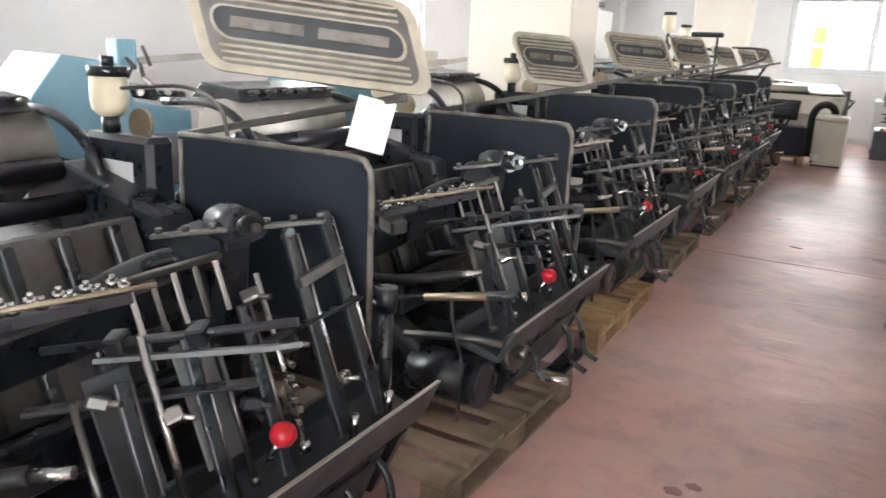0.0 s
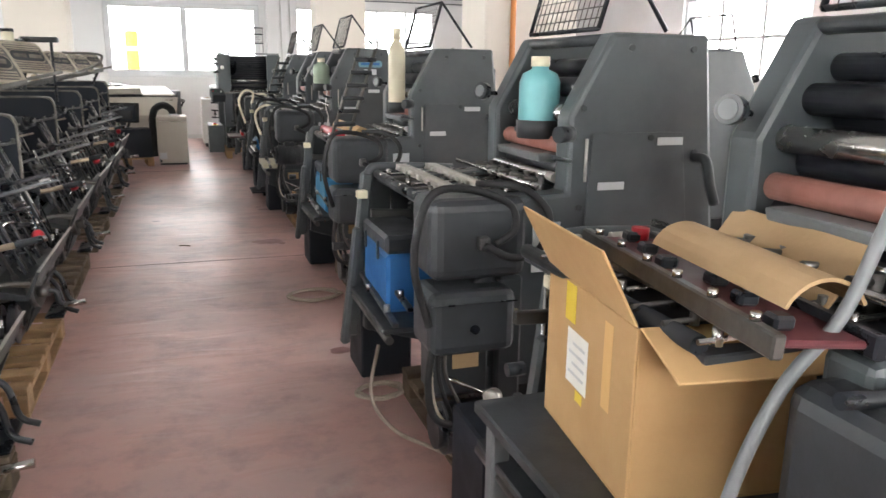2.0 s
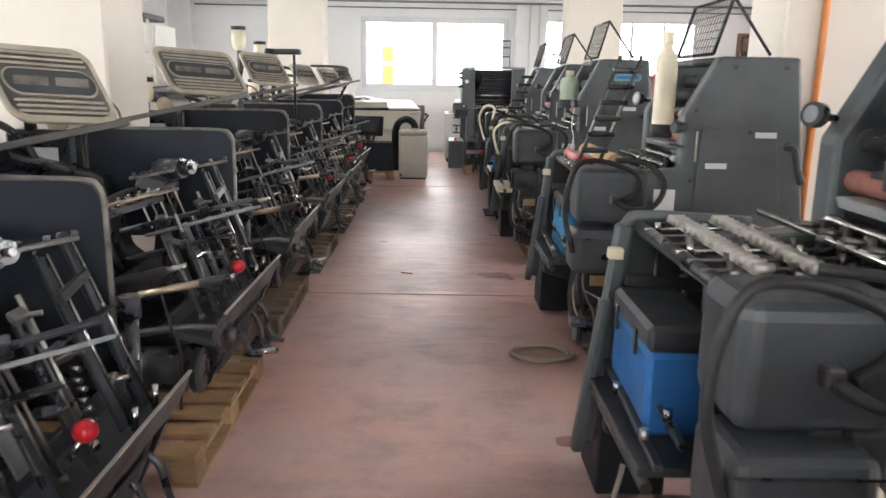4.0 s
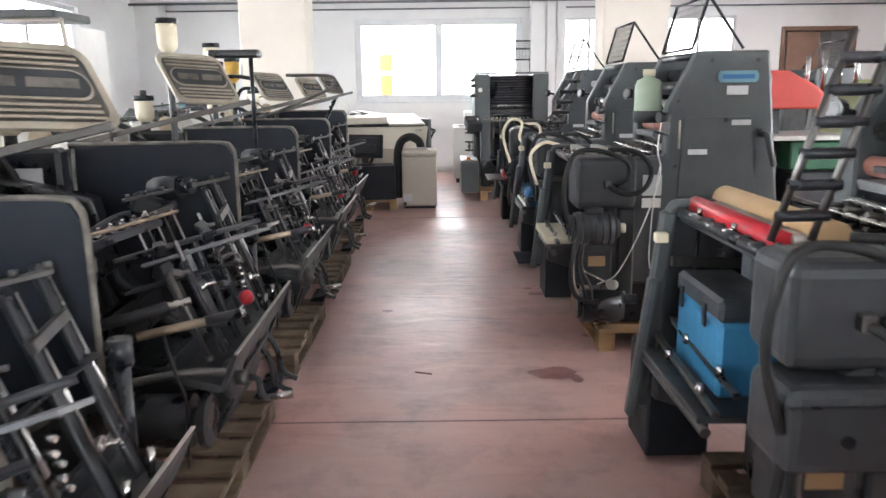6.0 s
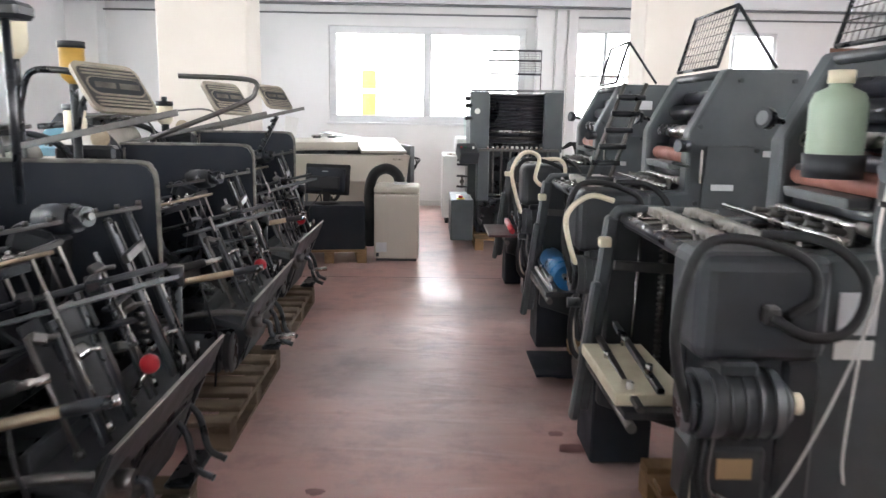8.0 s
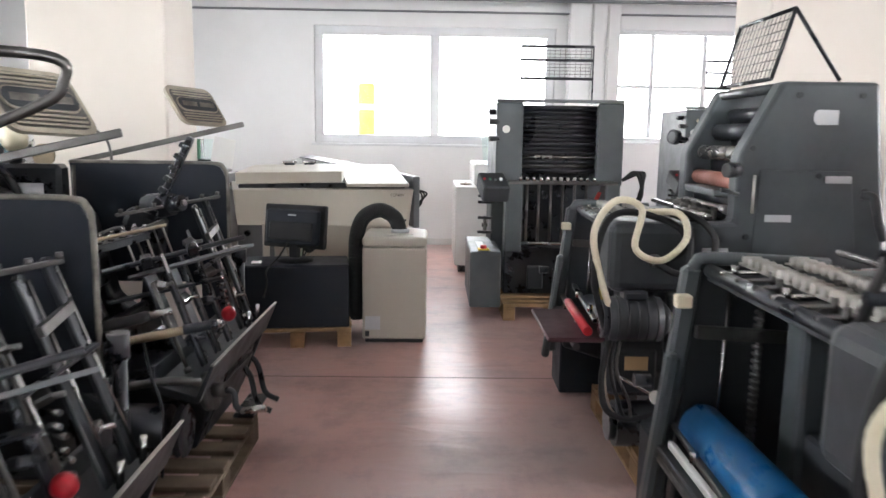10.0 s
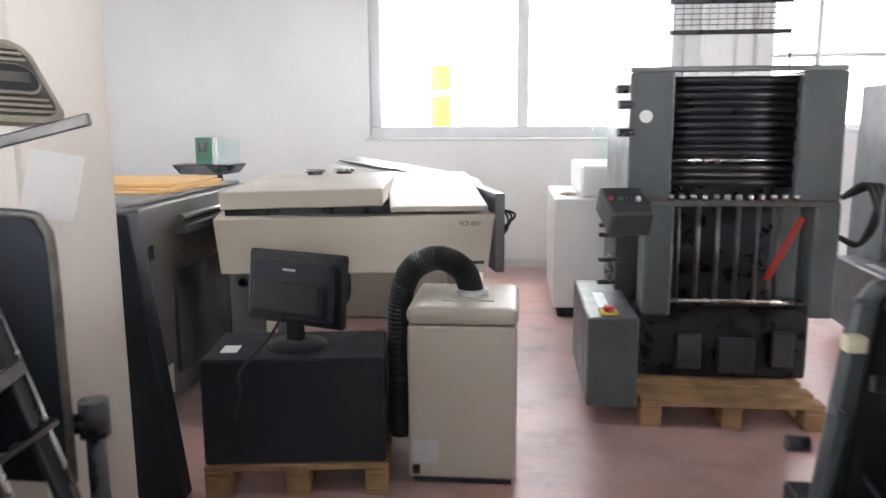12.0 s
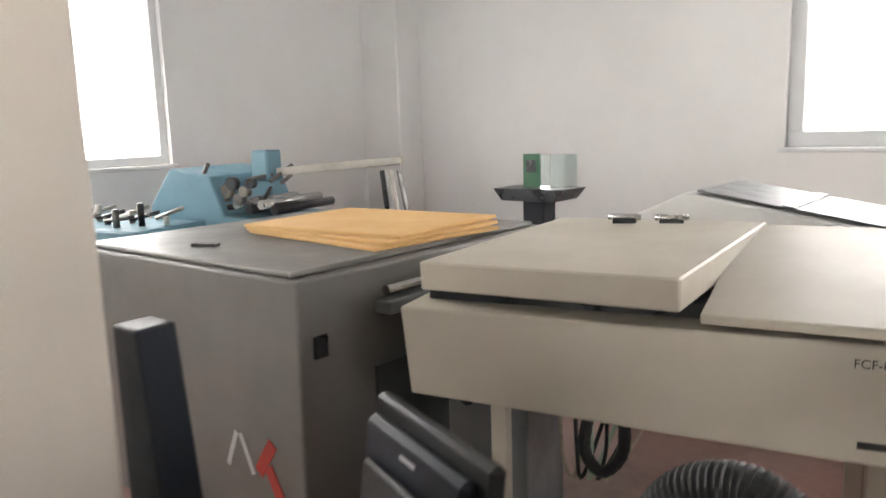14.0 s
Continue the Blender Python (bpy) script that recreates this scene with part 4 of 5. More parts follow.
OFFSETS = [(0.02, 0.92), (0.0, 2.5), (0.1, 4.85), (0.02, 7.35), (0.02, 9.0), (-0.02, 10.88)]
first_offset = offset_press(pose(*OFFSETS[3], 0))
boxed_offset = offset_press(pose(*OFFSETS[1], 0), True)
boxed_offset.scale.z = 0.965
for i, (ox, oy) in enumerate(OFFSETS):
    if i not in (1, 3):
        o = copy_thing(boxed_offset if i < 3 else first_offset, pose(ox, oy, 0, 0, 0, random.uniform(-0.8, 0.8)))
        o.scale.z = 0.965 if i < 3 else 1
        if i == 0:  # its suction head stands further out on the near side
            for c in o.children:
                if c.name.split(".")[0] in ("suction_head", "pump_housing", "air_hose", "return_hose", "head_clip", "head_stand", "hanging_cable", "drive_motor", "bracket", "control_box", "lever", "drip_hose", "rating_plate"):
                    c.location = c.location + Vector((0.13, -0.1, -0.06))
                elif c.name.split(".")[0] in ("feeder_post", "side_guide", "guide_knob", "feeder_panel", "clamp"):
                    c.location = c.location + Vector((0.16, 0, 0))
    pallet(pose(ox + 0.6, oy - 0.06, 0), 1.15, 0.95, WOOD if i > 2 else OLDWOOD, "wooden pallet under an offset press")


# ---- end of the hall ----
def dust_cabinet():
    C = thing("extractor_cabinet", "beige sheet metal cabinet with a rounded top edge", "cabinet", pose(-0.82, 13.05, 0))
    part("body", box(N(), (0, 0, 0.03), (0.46, 0.5, 0.7), 0.01), BEIGE, C)
    part("lid", box(N(), (-0.004, -0.004, 0.704), (0.464, 0.504, 0.78), 0.03, None, 3), BEIGE, C)
    part("hatch_plate", box(N(), (0.14, 0.12, 0.781), (0.36, 0.36, 0.786), 0.001), BEIGE, C)
    part("label", box(N(), (0.02, -0.006, 0.1), (0.13, -0.001, 0.2), 0), LABELM, C)
    part("switch", box(N(), (0.02, -0.01, 0.05), (0.05, -0.001, 0.09), 0.002), BLACK, C)
    part("plinth", box(N(), (0.02, 0.02, 0), (0.44, 0.48, 0.03), 0.002), DGREY, C)
    return C


dust_cabinet()
b = tube(N(), [(-0.56, 13.3, 0.78), (-0.6, 13.3, 0.89), (-0.71, 13.3, 0.945), (-0.83, 13.3, 0.89), (-0.885, 13.3, 0.74), (-0.89, 13.3, 0.5), (-0.89, 13.3, 0.12)], 0.056, 18, 22, 0.035)
duct = solid("flexible_duct", b, RUBBER, "black corrugated flexible duct arching from the beige cabinet", "duct")
part("collar", rod(N(), (-0.56, 13.3, 0.784), (-0.56, 13.3, 0.81), 0.07, 18), LABELM, duct)

pallet(pose(-1.64, 12.84, 0, 0, 0, 8), 0.76, 0.6, WOOD, "pale wooden pallet under a black case")
crate = thing("black_case", "matt black equipment case on a pallet", "case", pose(-1.64, 12.85, 0.141, 0, 0, 8))
part("body", box(N(), (0, 0, 0), (0.745, 0.42, 0.45), 0.01), MATTE, crate)
part("sticker", box(N(), (0.06, 0.1, 0.451), (0.13, 0.2, 0.453), 0), PAPER, crate)
mon = thing("monitor", "black flat computer monitor seen from behind", "monitor", pose(-1.31, 13.1, 0.592, 0, 0, 159) @ Matrix.Diagonal((1.1, 1.1, 1, 1)))
part("base", lathe(N(), [(0.12, 0), (0.12, 0.012), (0.05, 0.024)], (0, 0, 0)), RUBBER, mon)
part("stem", box(N(), (-0.035, -0.02, 0.02), (0.035, 0.02, 0.2), 0.008), RUBBER, mon)
tilt = pose(0, 0, 0.25, 7, 0, 0)
part("bezel", box(N(), (-0.23, -0.035, -0.155), (0.23, 0.0, 0.155), 0.01, tilt), RUBBER, mon)
part("back_shell", box(N(), (-0.2, 0.0, -0.13), (0.2, 0.035, 0.12), 0.02, tilt), MATTE, mon)
part("vent_panel", box(N(), (-0.16, 0.036, -0.1), (0.16, 0.055, 0.03), 0.012, tilt), RUBBER, mon)
part("logo_bar", box(N(), (-0.03, 0.036, 0.075), (0.03, 0.0375, 0.085), 0, tilt), LABELM, mon)
part("screen", box(N(), (-0.215, -0.039, -0.14), (0.215, -0.036, 0.14), 0, tilt), ROLLER, mon)
part("cable", tube(N(), [(0.0, 0.03, 0.2), (0.05, 0.1, 0.05), (0.02, 0.3, -0.02), (0.0, 0.33, -0.1), (0.02, 0.34, -0.2)], 0.006), RUBBER, mon)


def plate_processor():
    C = thing("plate_processor", "long beige plate processor with its two lids ajar", "plate processor", pose(-1.9, 13.69, 0.135, 0, 0, 15.5) @ Matrix.Scale(0.922, 4))
    back = C.matrix_basis.inverted()
    part("body", prism(N(), [(0, 1.0), (0.03, 0.69), (1.55, 0.64), (1.6, 0.99)], 0, 1.1, 0.01), BEIGE, C)
    part("lid", box(N(), (0, 0, 0), (0.85, 1.08, 0.093), 0.006, back @ pose(-1.905, 13.8, 1.09, 1, -1.3, 5)), BEIGE, C)
    part("lid", box(N(), (0, 0, 0), (0.52, 0.98, 0.03), 0.004, back @ pose(-1.03, 13.94, 1.068, 7, 0, 11)), BEIGE, C)
    part("gap_tray", box(N(), (0.05, 0.14, 0.99), (1.55, 1.05, 1.04), 0.002), BLACK, C)
    part("side_panel", box(N(), (1.62, 0.1, 0.62), (1.68, 0.85, 1.1), 0.006), GREYLT, C)
    for x, y in ((0.25, 0.2), (0.25, 0.8), (1.45, 0.2), (1.45, 0.8)):
        part("leg", box(N(), (x, y, -0.132), (x + 0.06, y + 0.06, 0.66), 0.004), BEIGE, C)
    part("under_cabinet", box(N(), (0.04, 0.3, -0.132), (0.36, 0.8, 0.67), 0.006), GREYLT, C)
    part("port", rod(N(), (0.12, 0.29, 0.58), (0.12, 0.3, 0.58), 0.03, 14), BLACK, C)
    for k in range(5):
        part("cable", tube(N(), [(0.45 + 0.06 * k, 0.4, 0.66), (0.48 + 0.05 * k, 0.34 + 0.02 * k, 0.4), (0.52 + 0.03 * k, 0.36, 0.3), (0.56 + 0.05 * k, 0.45, 0.5), (0.6 + 0.04 * k, 0.5, 0.66)], 0.008, 6), (CABLE, RUBBER, SAGE, RUBBER, CABLE)[k], C)
    part("drain_hose", tube(N(), [(0.62, 0.2, 0.66), (0.6, 0.18, 0.5), (0.66, 0.18, 0.42), (0.73, 0.18, 0.5), (0.73, 0.2, 0.66)], 0.022, 10, 8, 0.05), RUBBER, C)
    b = N()
    for k in range(3):
        tube(b, [(1.7, 0.7, 0.95), (1.85 + 0.03 * k, 0.72, 0.9), (1.86, 0.74, 0.78 + 0.02 * k), (1.76, 0.74, 0.74), (1.72, 0.72, 0.85)], 0.009, 6)
    part("cable_loop", b, RUBBER, C)
    return C


proc = plate_processor()


def lettering(body, size, m, material, parent):
    cu = bpy.data.curves.new("lettering", "FONT")
    cu.body, cu.size, cu.extrude = body, size, 0.0006
    tmp = bpy.data.objects.new("lettering", cu)
    me = bpy.data.meshes.new_from_object(tmp)
    bpy.data.objects.remove(tmp)
    me.materials.append(material)
    ob = new("lettering", me)
    ob.parent, ob.matrix_basis = parent, m
    return ob


lettering("FCF-85V", 0.036, pose(1.38, -0.003, 0.925, 90, 0, 0), INK, proc)
part("maker_mark", box(N(), (1.4, -0.004, 0.695), (1.53, -0.001, 0.715), 0), INK, proc)

grey = thing("imagesetter", "dark grey metal cabinet machine with a panelled side", "machine", pose(-2.235, 13.53, 0))
part("body", prism(N(), [(-1.5, 0.02), (0, 0.02), (0.03, 1.13), (-1.5, 1.13)], 0, 1.55, 0.012), WARMGREY, grey)
part("top_cover", box(N(), (-1.45, 0.02, 1.131), (-0.02, 1.5, 1.152), 0.006), WARMGREY, grey)
part("side_door", box(N(), (0.01, 0.35, 0.18), (0.036, 1.1, 0.75), 0.003), GREY, grey)
part("latch", box(N(), (0.015, 0.06, 0.85), (0.035, 0.12, 0.93), 0.004), BLACK, grey)
part("feed_slot", box(N(), (0.02, 0.36, 0.95), (0.1, 1.4, 1.0), 0.006), GREYLT, grey)
part("feed_roller", rod(N(), (0.065, 0.38, 1.035), (0.065, 1.38, 1.035), 0.02), STEEL, grey)

big = thing("large_offset_press", "large grey offset press with black ink rollers, raised guard", "printing press", pose(0.2, 14.0, 0))
for x in (0.0, 0.84):
    part("side_plate", prism(N(), [(0.0, 1.1), (0.0, 1.78), (0.9, 1.78), (0.95, 0.2), (0.35, 0.2), (0.35, 1.1)], x, x + 0.22, 0.012, "x"), GREY, big)
part("delivery_post", box(N(), (0.08, -0.12, 0.55), (0.22, 0.1, 1.14), 0.012), GREY, big)
part("delivery_post", box(N(), (0.9, -0.12, 0.55), (1.02, 0.1, 1.14), 0.012), GREY, big)
for k in range(15):
    part("roller", rod(N(), (0.22, 0.08 + 0.02 * (k % 2), 1.74 - 0.037 * k), (0.84, 0.08 + 0.02 * (k % 2), 1.74 - 0.037 * k), 0.021, 14), STEEL if k == 11 else (DSTEEL if k == 13 else ROLLER), big)
part("bed", box(N(), (0.22, 0.3, 0.2), (0.84, 0.95, 1.7), 0.01), BLACK, big)
part("lower_body", box(N(), (0.1, 0.12, 0.15), (1.0, 0.95, 0.55), 0.012), BLACK, big)
for x, z, w in ((0.3, 0.26, 0.14), (0.52, 0.24, 0.2), (0.8, 0.28, 0.12)):
    part("drive_box", box(N(), (x, 0.08, z - 0.06), (x + w, 0.118, z + 0.14), 0.01), DGREY, big)
part("top_bar", bar(N(), (0.0, 0.05, 1.795), (1.06, 0.05, 1.795), 0.06, 0.025, 0.004), GREYLT, big)
part("delivery_bar", bar(N(), (0.1, -0.1, 1.13), (1.0, -0.1, 1.13), 0.05, 0.03, 0.004), DSTEEL, big)
for k in range(12):
    part("delivery_knob", rod(N(), (0.2 + 0.055 * k, -0.11, 1.145), (0.2 + 0.055 * k, -0.11, 1.175), 0.016, 8), STEEL, big)
for k in range(6):
    part("pile_rod", rod(N(), (0.27 + 0.1 * k, 0.02, 0.6), (0.27 + 0.1 * k, 0.02, 1.12), 0.012, 8), DSTEEL, big)
part("pile_bar", rod(N(), (0.15, -0.06, 0.62), (0.98, -0.06, 0.62), 0.014, 10), STEEL, big)
part("red_strut", bar(N(), (0.72, 0.0, 0.72), (0.88, 0.0, 1.05), 0.02, 0.03, 0.003), REDPAINT, big)
step = part("step_box", box(N(), (-0.21, -0.3, 0.12), (0.04, 0.62, 0.58), 0.01), GREY, big)
part("step_slot", box(N(), (-0.14, -0.1, 0.581), (-0.08, 0.25, 0.585), 0), LABELM, step)
part("emergency_stop", rod(N(), (-0.1, -0.2, 0.585), (-0.1, -0.2, 0.62), 0.026, 14), RED, step)
part("stop_base", box(N(), (-0.145, -0.245, 0.581), (-0.055, -0.155, 0.592), 0.002), YELLOW, step)
con = part("console", box(N(), (-0.11, -0.16, -0.07), (0.11, 0.1, 0.07), 0.012, pose(-0.03, -0.08, 1.1, 25, 0, 10)), DGREY, big)
for k in range(4):
    part("button", rod(N(), (-0.1 + 0.045 * k, -0.14, 1.145), (-0.1 + 0.045 * k, -0.15, 1.165), 0.012, 8), (RED, GREEN, BLACK, PAPER)[k], con)
for z in (0.7, 0.82, 0.95, 1.0):
    part("side_lever", rod(N(), (-0.02, 0.0, z), (-0.14, -0.06, z + 0.01), 0.012, 8), BLACK, big)
part("side_wheel", wheel(N(), (-0.08, 0.02, 0.76), (1, 0, 0), 0.07, 0.012), DSTEEL, big)
for k, (z, y) in enumerate(((1.62, 0.02), (1.48, 0.0), (1.7, 0.1))):
    part("knob", rod(N(), (0.02, y, z), (-0.06, y - 0.02, z), 0.022, 10), BLACK, big)
part("dial", rod(N(), (0.08, -0.012, 1.56), (0.08, 0.0, 1.56), 0.032, 16), PAPER, big)
b = N()
for z in (1.98, 2.13, 2.24):
    bar(b, (0.2, 0.1, z), (0.8, 0.1, z), 0.02, 0.022)
for x in (0.2, 0.8):
    rod(b, (x, 0.11, 1.78), (x, 0.11, 2.25), 0.006, 6)
wg = part("roller_guard", b, BLACK, big, "raised black guard rack with wire mesh")
b = N()
for k in range(9):
    rod(b, (0.22, 0.1, 1.99 + 0.027 * k), (0.78, 0.1, 1.99 + 0.027 * k), 0.0025, 4)
for k in range(14):
    rod(b, (0.22 + 0.043 * k, 0.1, 1.98), (0.22 + 0.043 * k, 0.1, 2.24), 0.0018, 4)
part("mesh", b, DSTEEL, wg)
for k in range(3):
    part("air_hose", tube(N(), [(1.06, 0.0, 1.15), (1.16 + 0.03 * k, -0.04, 1.22), (1.22, -0.05, 1.05 + 0.04 * k), (1.16, -0.02, 0.92), (1.06, 0.0, 0.95)], 0.014, 8), RUBBER, big)
pallet(pose(0.27, 13.75, 0), 0.9, 1.1, WOOD, "pale wooden pallet under the large press")
copy_thing(big, pose(2.1, 15.0, 0, 0, 0, -2))
pallet(pose(2.17, 14.8, 0), 0.9, 1.1, WOOD, "pale wooden pallet under the large press")
solid("cream_hose", tube(N(), [(2.2, 14.98, 1.68), (2.3, 14.93, 1.55), (2.28, 14.9, 1.3), (2.4, 14.9, 1.2), (2.5, 14.92, 1.05)], 0.014, 8), IVORY, "cream air hose hanging on the far press", "hose")

whitem = thing("paper_cutter_console", "white metal cabinet on castors against the end wall", "cabinet", pose(-0.07, 15.9, 0))
part("body", box(N(), (0, 0, 0.08), (0.55, 1.2, 0.95), 0.01), OFFWHITE, whitem)
part("upper_housing", box(N(), (0.2, 0.05, 0.955), (0.7, 1.1, 1.2), 0.02), OFFWHITE, whitem)
part("plinth", box(N(), (0.04, 0.04, 0), (0.5, 1.1, 0.08), 0.003), DGREY, whitem)


part("castor", rod(N(), (0.06, 0.05, 0.03), (0.09, 0.05, 0.03), 0.03, 12), RUBBER, whitem)
part("coil", wheel(N(), (0.12, 0.25, 0.965), (0, 0, 1), 0.06, 0.008, 0), CABLE, whitem)
guard = solid("acrylic_shield", box(N(), (-0.1, -0.004, 0), (0.1, 0.004, 0.3), 0.002), CLEAR, "clear greenish acrylic guard leaning on the white cabinet", "shield", pose(0.32, 15.95, 1.2, -12, 0, 20))

# cardboard box standing on the first feeder
shelf = thing("feeder_stand", "dark grey steel feeder stand with a flat shelf", "stand", pose(0.42, 1.15, 0))
part("shelf", box(N(), (-0.06, 0, 0.66), (0.4, 0.66, 0.695), 0.006), DGREY, shelf)
for x in (-0.04, 0.33):
    for y in (0.03, 0.57):
        part("leg", box(N(), (x, y, 0), (x + 0.05, y + 0.05, 0.659), 0.005), GREYLT, shelf)
cb = thing("cardboard_box", "open brown cardboard box with yellow tape and a white label", "box", pose(0.463, 1.24, 0.697, 0, 0, -6.8))
CW, CD, CH, CT = 0.40, 0.48, 0.38, 0.006
part("bottom", box(N(), (0, 0, 0), (CW, CD, CT), 0.001), CARD, cb)
part("panel", box(N(), (0, 0, CT), (CT, CD, CH), 0.002), CARD, cb)
part("panel", box(N(), (CW - CT, 0, CT), (CW, CD, CH), 0.002), CARD, cb)
part("panel", box(N(), (CT, 0, CT), (CW - CT, CT, CH), 0.002), CARD, cb)
part("panel", box(N(), (CT, CD - CT, CT), (CW - CT, CD, CH), 0.002), CARD, cb)
part("flap", box(N(), (0, 0, 0), (CT, CD - 0.01, 0.17), 0.002, pose(0, 0.005, CH, 0, -28, 0)), CARD, cb)
part("flap", box(N(), (0, 0, 0), (CW - 0.01, CT, 0.16), 0.002, pose(0.005, 0, CH - 0.002, 108, 0, 0)), CARD, cb)
part("flap", box(N(), (0, 0, 0), (CT, CD - 0.01, 0.17), 0.002, pose(CW - CT, 0.005, CH, 0, 35, 0)), CARDIN, cb)
part("label", box(N(), (-0.0015, 0.22, 0.14), (-0.0005, 0.34, 0.27), 0), PAPER, cb)
for k in range(4):
    part("printed_line", box(N(), (-0.0025, 0.235, 0.165 + 0.024 * k), (-0.0018, 0.325 - 0.02 * (k % 2), 0.172 + 0.024 * k), 0), LABELM, cb)
part("tape", box(N(), (-0.0015, 0.3, 0.285), (-0.0005, 0.36, 0.375), 0), YELLOW, cb)
part("tape", box(N(), (-0.0012, 0.1, 0.16), (-0.0004, 0.14, 0.35), 0), MANILA, cb)
part("tape", box(N(), (-0.0012, 0.24, 0.11), (-0.0004, 0.28, 0.135), 0), YELLOW, cb)
arc = [(0.085 * math.cos(radians(a)), 0.085 * math.sin(radians(a)) - 0.035) for a in range(25, 156, 13)]
arc += [(0.078 * math.cos(radians(a)), 0.078 * math.sin(radians(a)) - 0.035) for a in range(155, 24, -13)]
solid("cardboard_sheet", prism(N(), arc, -0.24, 0.24, 0), CARDIN, "curled piece of brown cardboard", "cardboard", pose(0.7, 1.25, 1.172, 0, 0, -8))
MAROON = mat("maroon_board", (0.12, 0.03, 0.035), 0.4)
tray = thing("paper_tray", "dark maroon feed tray with steel rails across the press", "tray", pose(0.66, 1.33, 1.125, 0, 4, -8))
part("plate", box(N(), (-0.085, -0.38, 0), (0.085, 0.38, 0.014), 0.004), MAROON, tray)
for x in (-0.09, 0.09):
    part("rail", box(N(), (x - 0.012, -0.4, -0.012), (x + 0.012, 0.4, 0.03), 0.004), DSTEEL if x < 0 else BLACK, tray)
for k in range(6):
    part("stop", box(N(), (-0.06 + 0.02 * (k % 3), -0.34 + 0.13 * k, 0.015), (-0.02 + 0.02 * (k % 3), -0.3 + 0.13 * k, 0.04), 0.006), BLACK, tray)
    part("screw", rod(N(), (-0.09, -0.33 + 0.13 * k, 0.03), (-0.09, -0.33 + 0.13 * k, 0.045), 0.01, 8), STEEL, tray)
part("red_knob", rod(N(), (0.02, 0.33, 0.015), (0.02, 0.33, 0.05), 0.022, 12), RED, tray)
part("support_bar", rod(N(), (-0.02, -0.46, -0.05), (0.5, -0.4, -0.05), 0.014, 10), BLACK, tray)
solid("grey_hose", tube(N(), [(0.86, 1.02, 1.5), (0.76, 1.0, 1.32), (0.69, 1.0, 1.16), (0.58, 1.0, 1.04), (0.5, 1.0, 0.86), (0.5, 1.02, 0.66)], 0.012, 10), GREYLT, "thick grey air hose bent down beside the cardboard box", "hose")


# ---- signs on the slanting rails ----
def cast_sign(at, w, h, label):
    s = thing("press_sign", label, "sign", at, "cast signs above the presses")
    def slab(x0, x1, z0, z1, r, y0, y1, material, name):
        pts = []
        for cx, cz, a0 in ((x1 - r, z0 + r, -90), (x1 - r, z1 - r, 0), (x0 + r, z1 - r, 90), (x0 + r, z0 + r, 180)):
            for k in range(6):
                a = radians(a0 + 18 * k)
                pts.append((cx + r * math.cos(a) - 0.35 * (cz + r * math.sin(a)), cz + r * math.sin(a)))
        return part(name, prism(N(), pts, y0, y1, 0), material, s)
    slab(-w / 2, w / 2, 0, h, h * 0.2, 0, 0.02, SIGNM, "plate")
    slab(-w * 0.45, w * 0.45, h * 0.08, h * 0.92, h * 0.17, -0.004, -0.001, DSTEEL, "recess")
    slab(-w * 0.42, w * 0.42, h * 0.32, h * 0.68, h * 0.17, -0.012, -0.005, SIGNM, "name_rim")
    slab(-w * 0.405, w * 0.405, h * 0.345, h * 0.655, h * 0.15, -0.016, -0.013, DGREY, "name_field")
    for z in (0.12, 0.19, 0.26, 0.74, 0.81, 0.88):
        part("rib", box(N(), (-w * 0.41 - 0.35 * h * z, -0.012, h * z - h * 0.016), (w * 0.41 - 0.35 * h * z, -0.005, h * z + h * 0.016), 0.002), SIGNM, s)
    for x0, x1 in ((-0.34, -0.03), (0.03, 0.34)):
        part("word_bar", box(N(), (w * x0 - 0.17 * h, -0.019, h * 0.44), (w * x1 - 0.17 * h, -0.017, h * 0.56), 0.001), WORN, s)
    return s


cast_sign(pose(-1.4, 1.74, 1.42, -14, 5, 38), 0.66, 0.27, "large cast metal name sign tilted above a black press")
for i, (gx, gy) in enumerate(GUARDS):
    if i > 1:
        big_one = i == 3
        cast_sign(pose(gx - 0.1, gy + 0.04, 1.5 * ZS[i] - 0.005, -25, 3, 36 if i < 5 else 50), 0.42 if big_one else (0.31 if i in (2, 4) else 0.26), 0.25 if i < 5 else 0.2, "cast aluminium name sign with raised ribs above a press")
for x, y, z in ((-1.25, 1.74, 1.24), (-1.4, 11.6, 1.33)):
    solid("paper_sheet", box(N(), (-0.055, -0.001, 0), (0.055, 0.001, 0.15), 0), PAPER, "white paper sheet hanging below the rail", "paper", pose(x, y, z, -14, 12, 25))


# ---- oil bottles on poles between the presses ----
def oiler(at, hgt, oil, label):
    o = thing("oil_stand", label, "oil bottle", at, "oil bottles on poles")
    part("pole", tube(N(), [(0, 0, 0), (0, 0, hgt - 0.2), (0.0, 0, hgt)], 0.02, 8, 2), BLACK, o)
    part("bottle", lathe(N(), [(0.02, hgt), (0.05, hgt + 0.03), (0.056, hgt + 0.06), (0.054, hgt + 0.16)], (0, 0, 0)), oil, o)
    part("cap", rod(N(), (0, 0, hgt + 0.161), (0, 0, hgt + 0.19), 0.06, 16), BLACK, o)
    part("arm", tube(N(), [(0, 0, hgt - 0.22), (0.05, 0, hgt - 0.06), (0.16, 0, hgt - 0.04), (0.3, 0, hgt - 0.06)], 0.014, 8), BLACK, o)
    return o


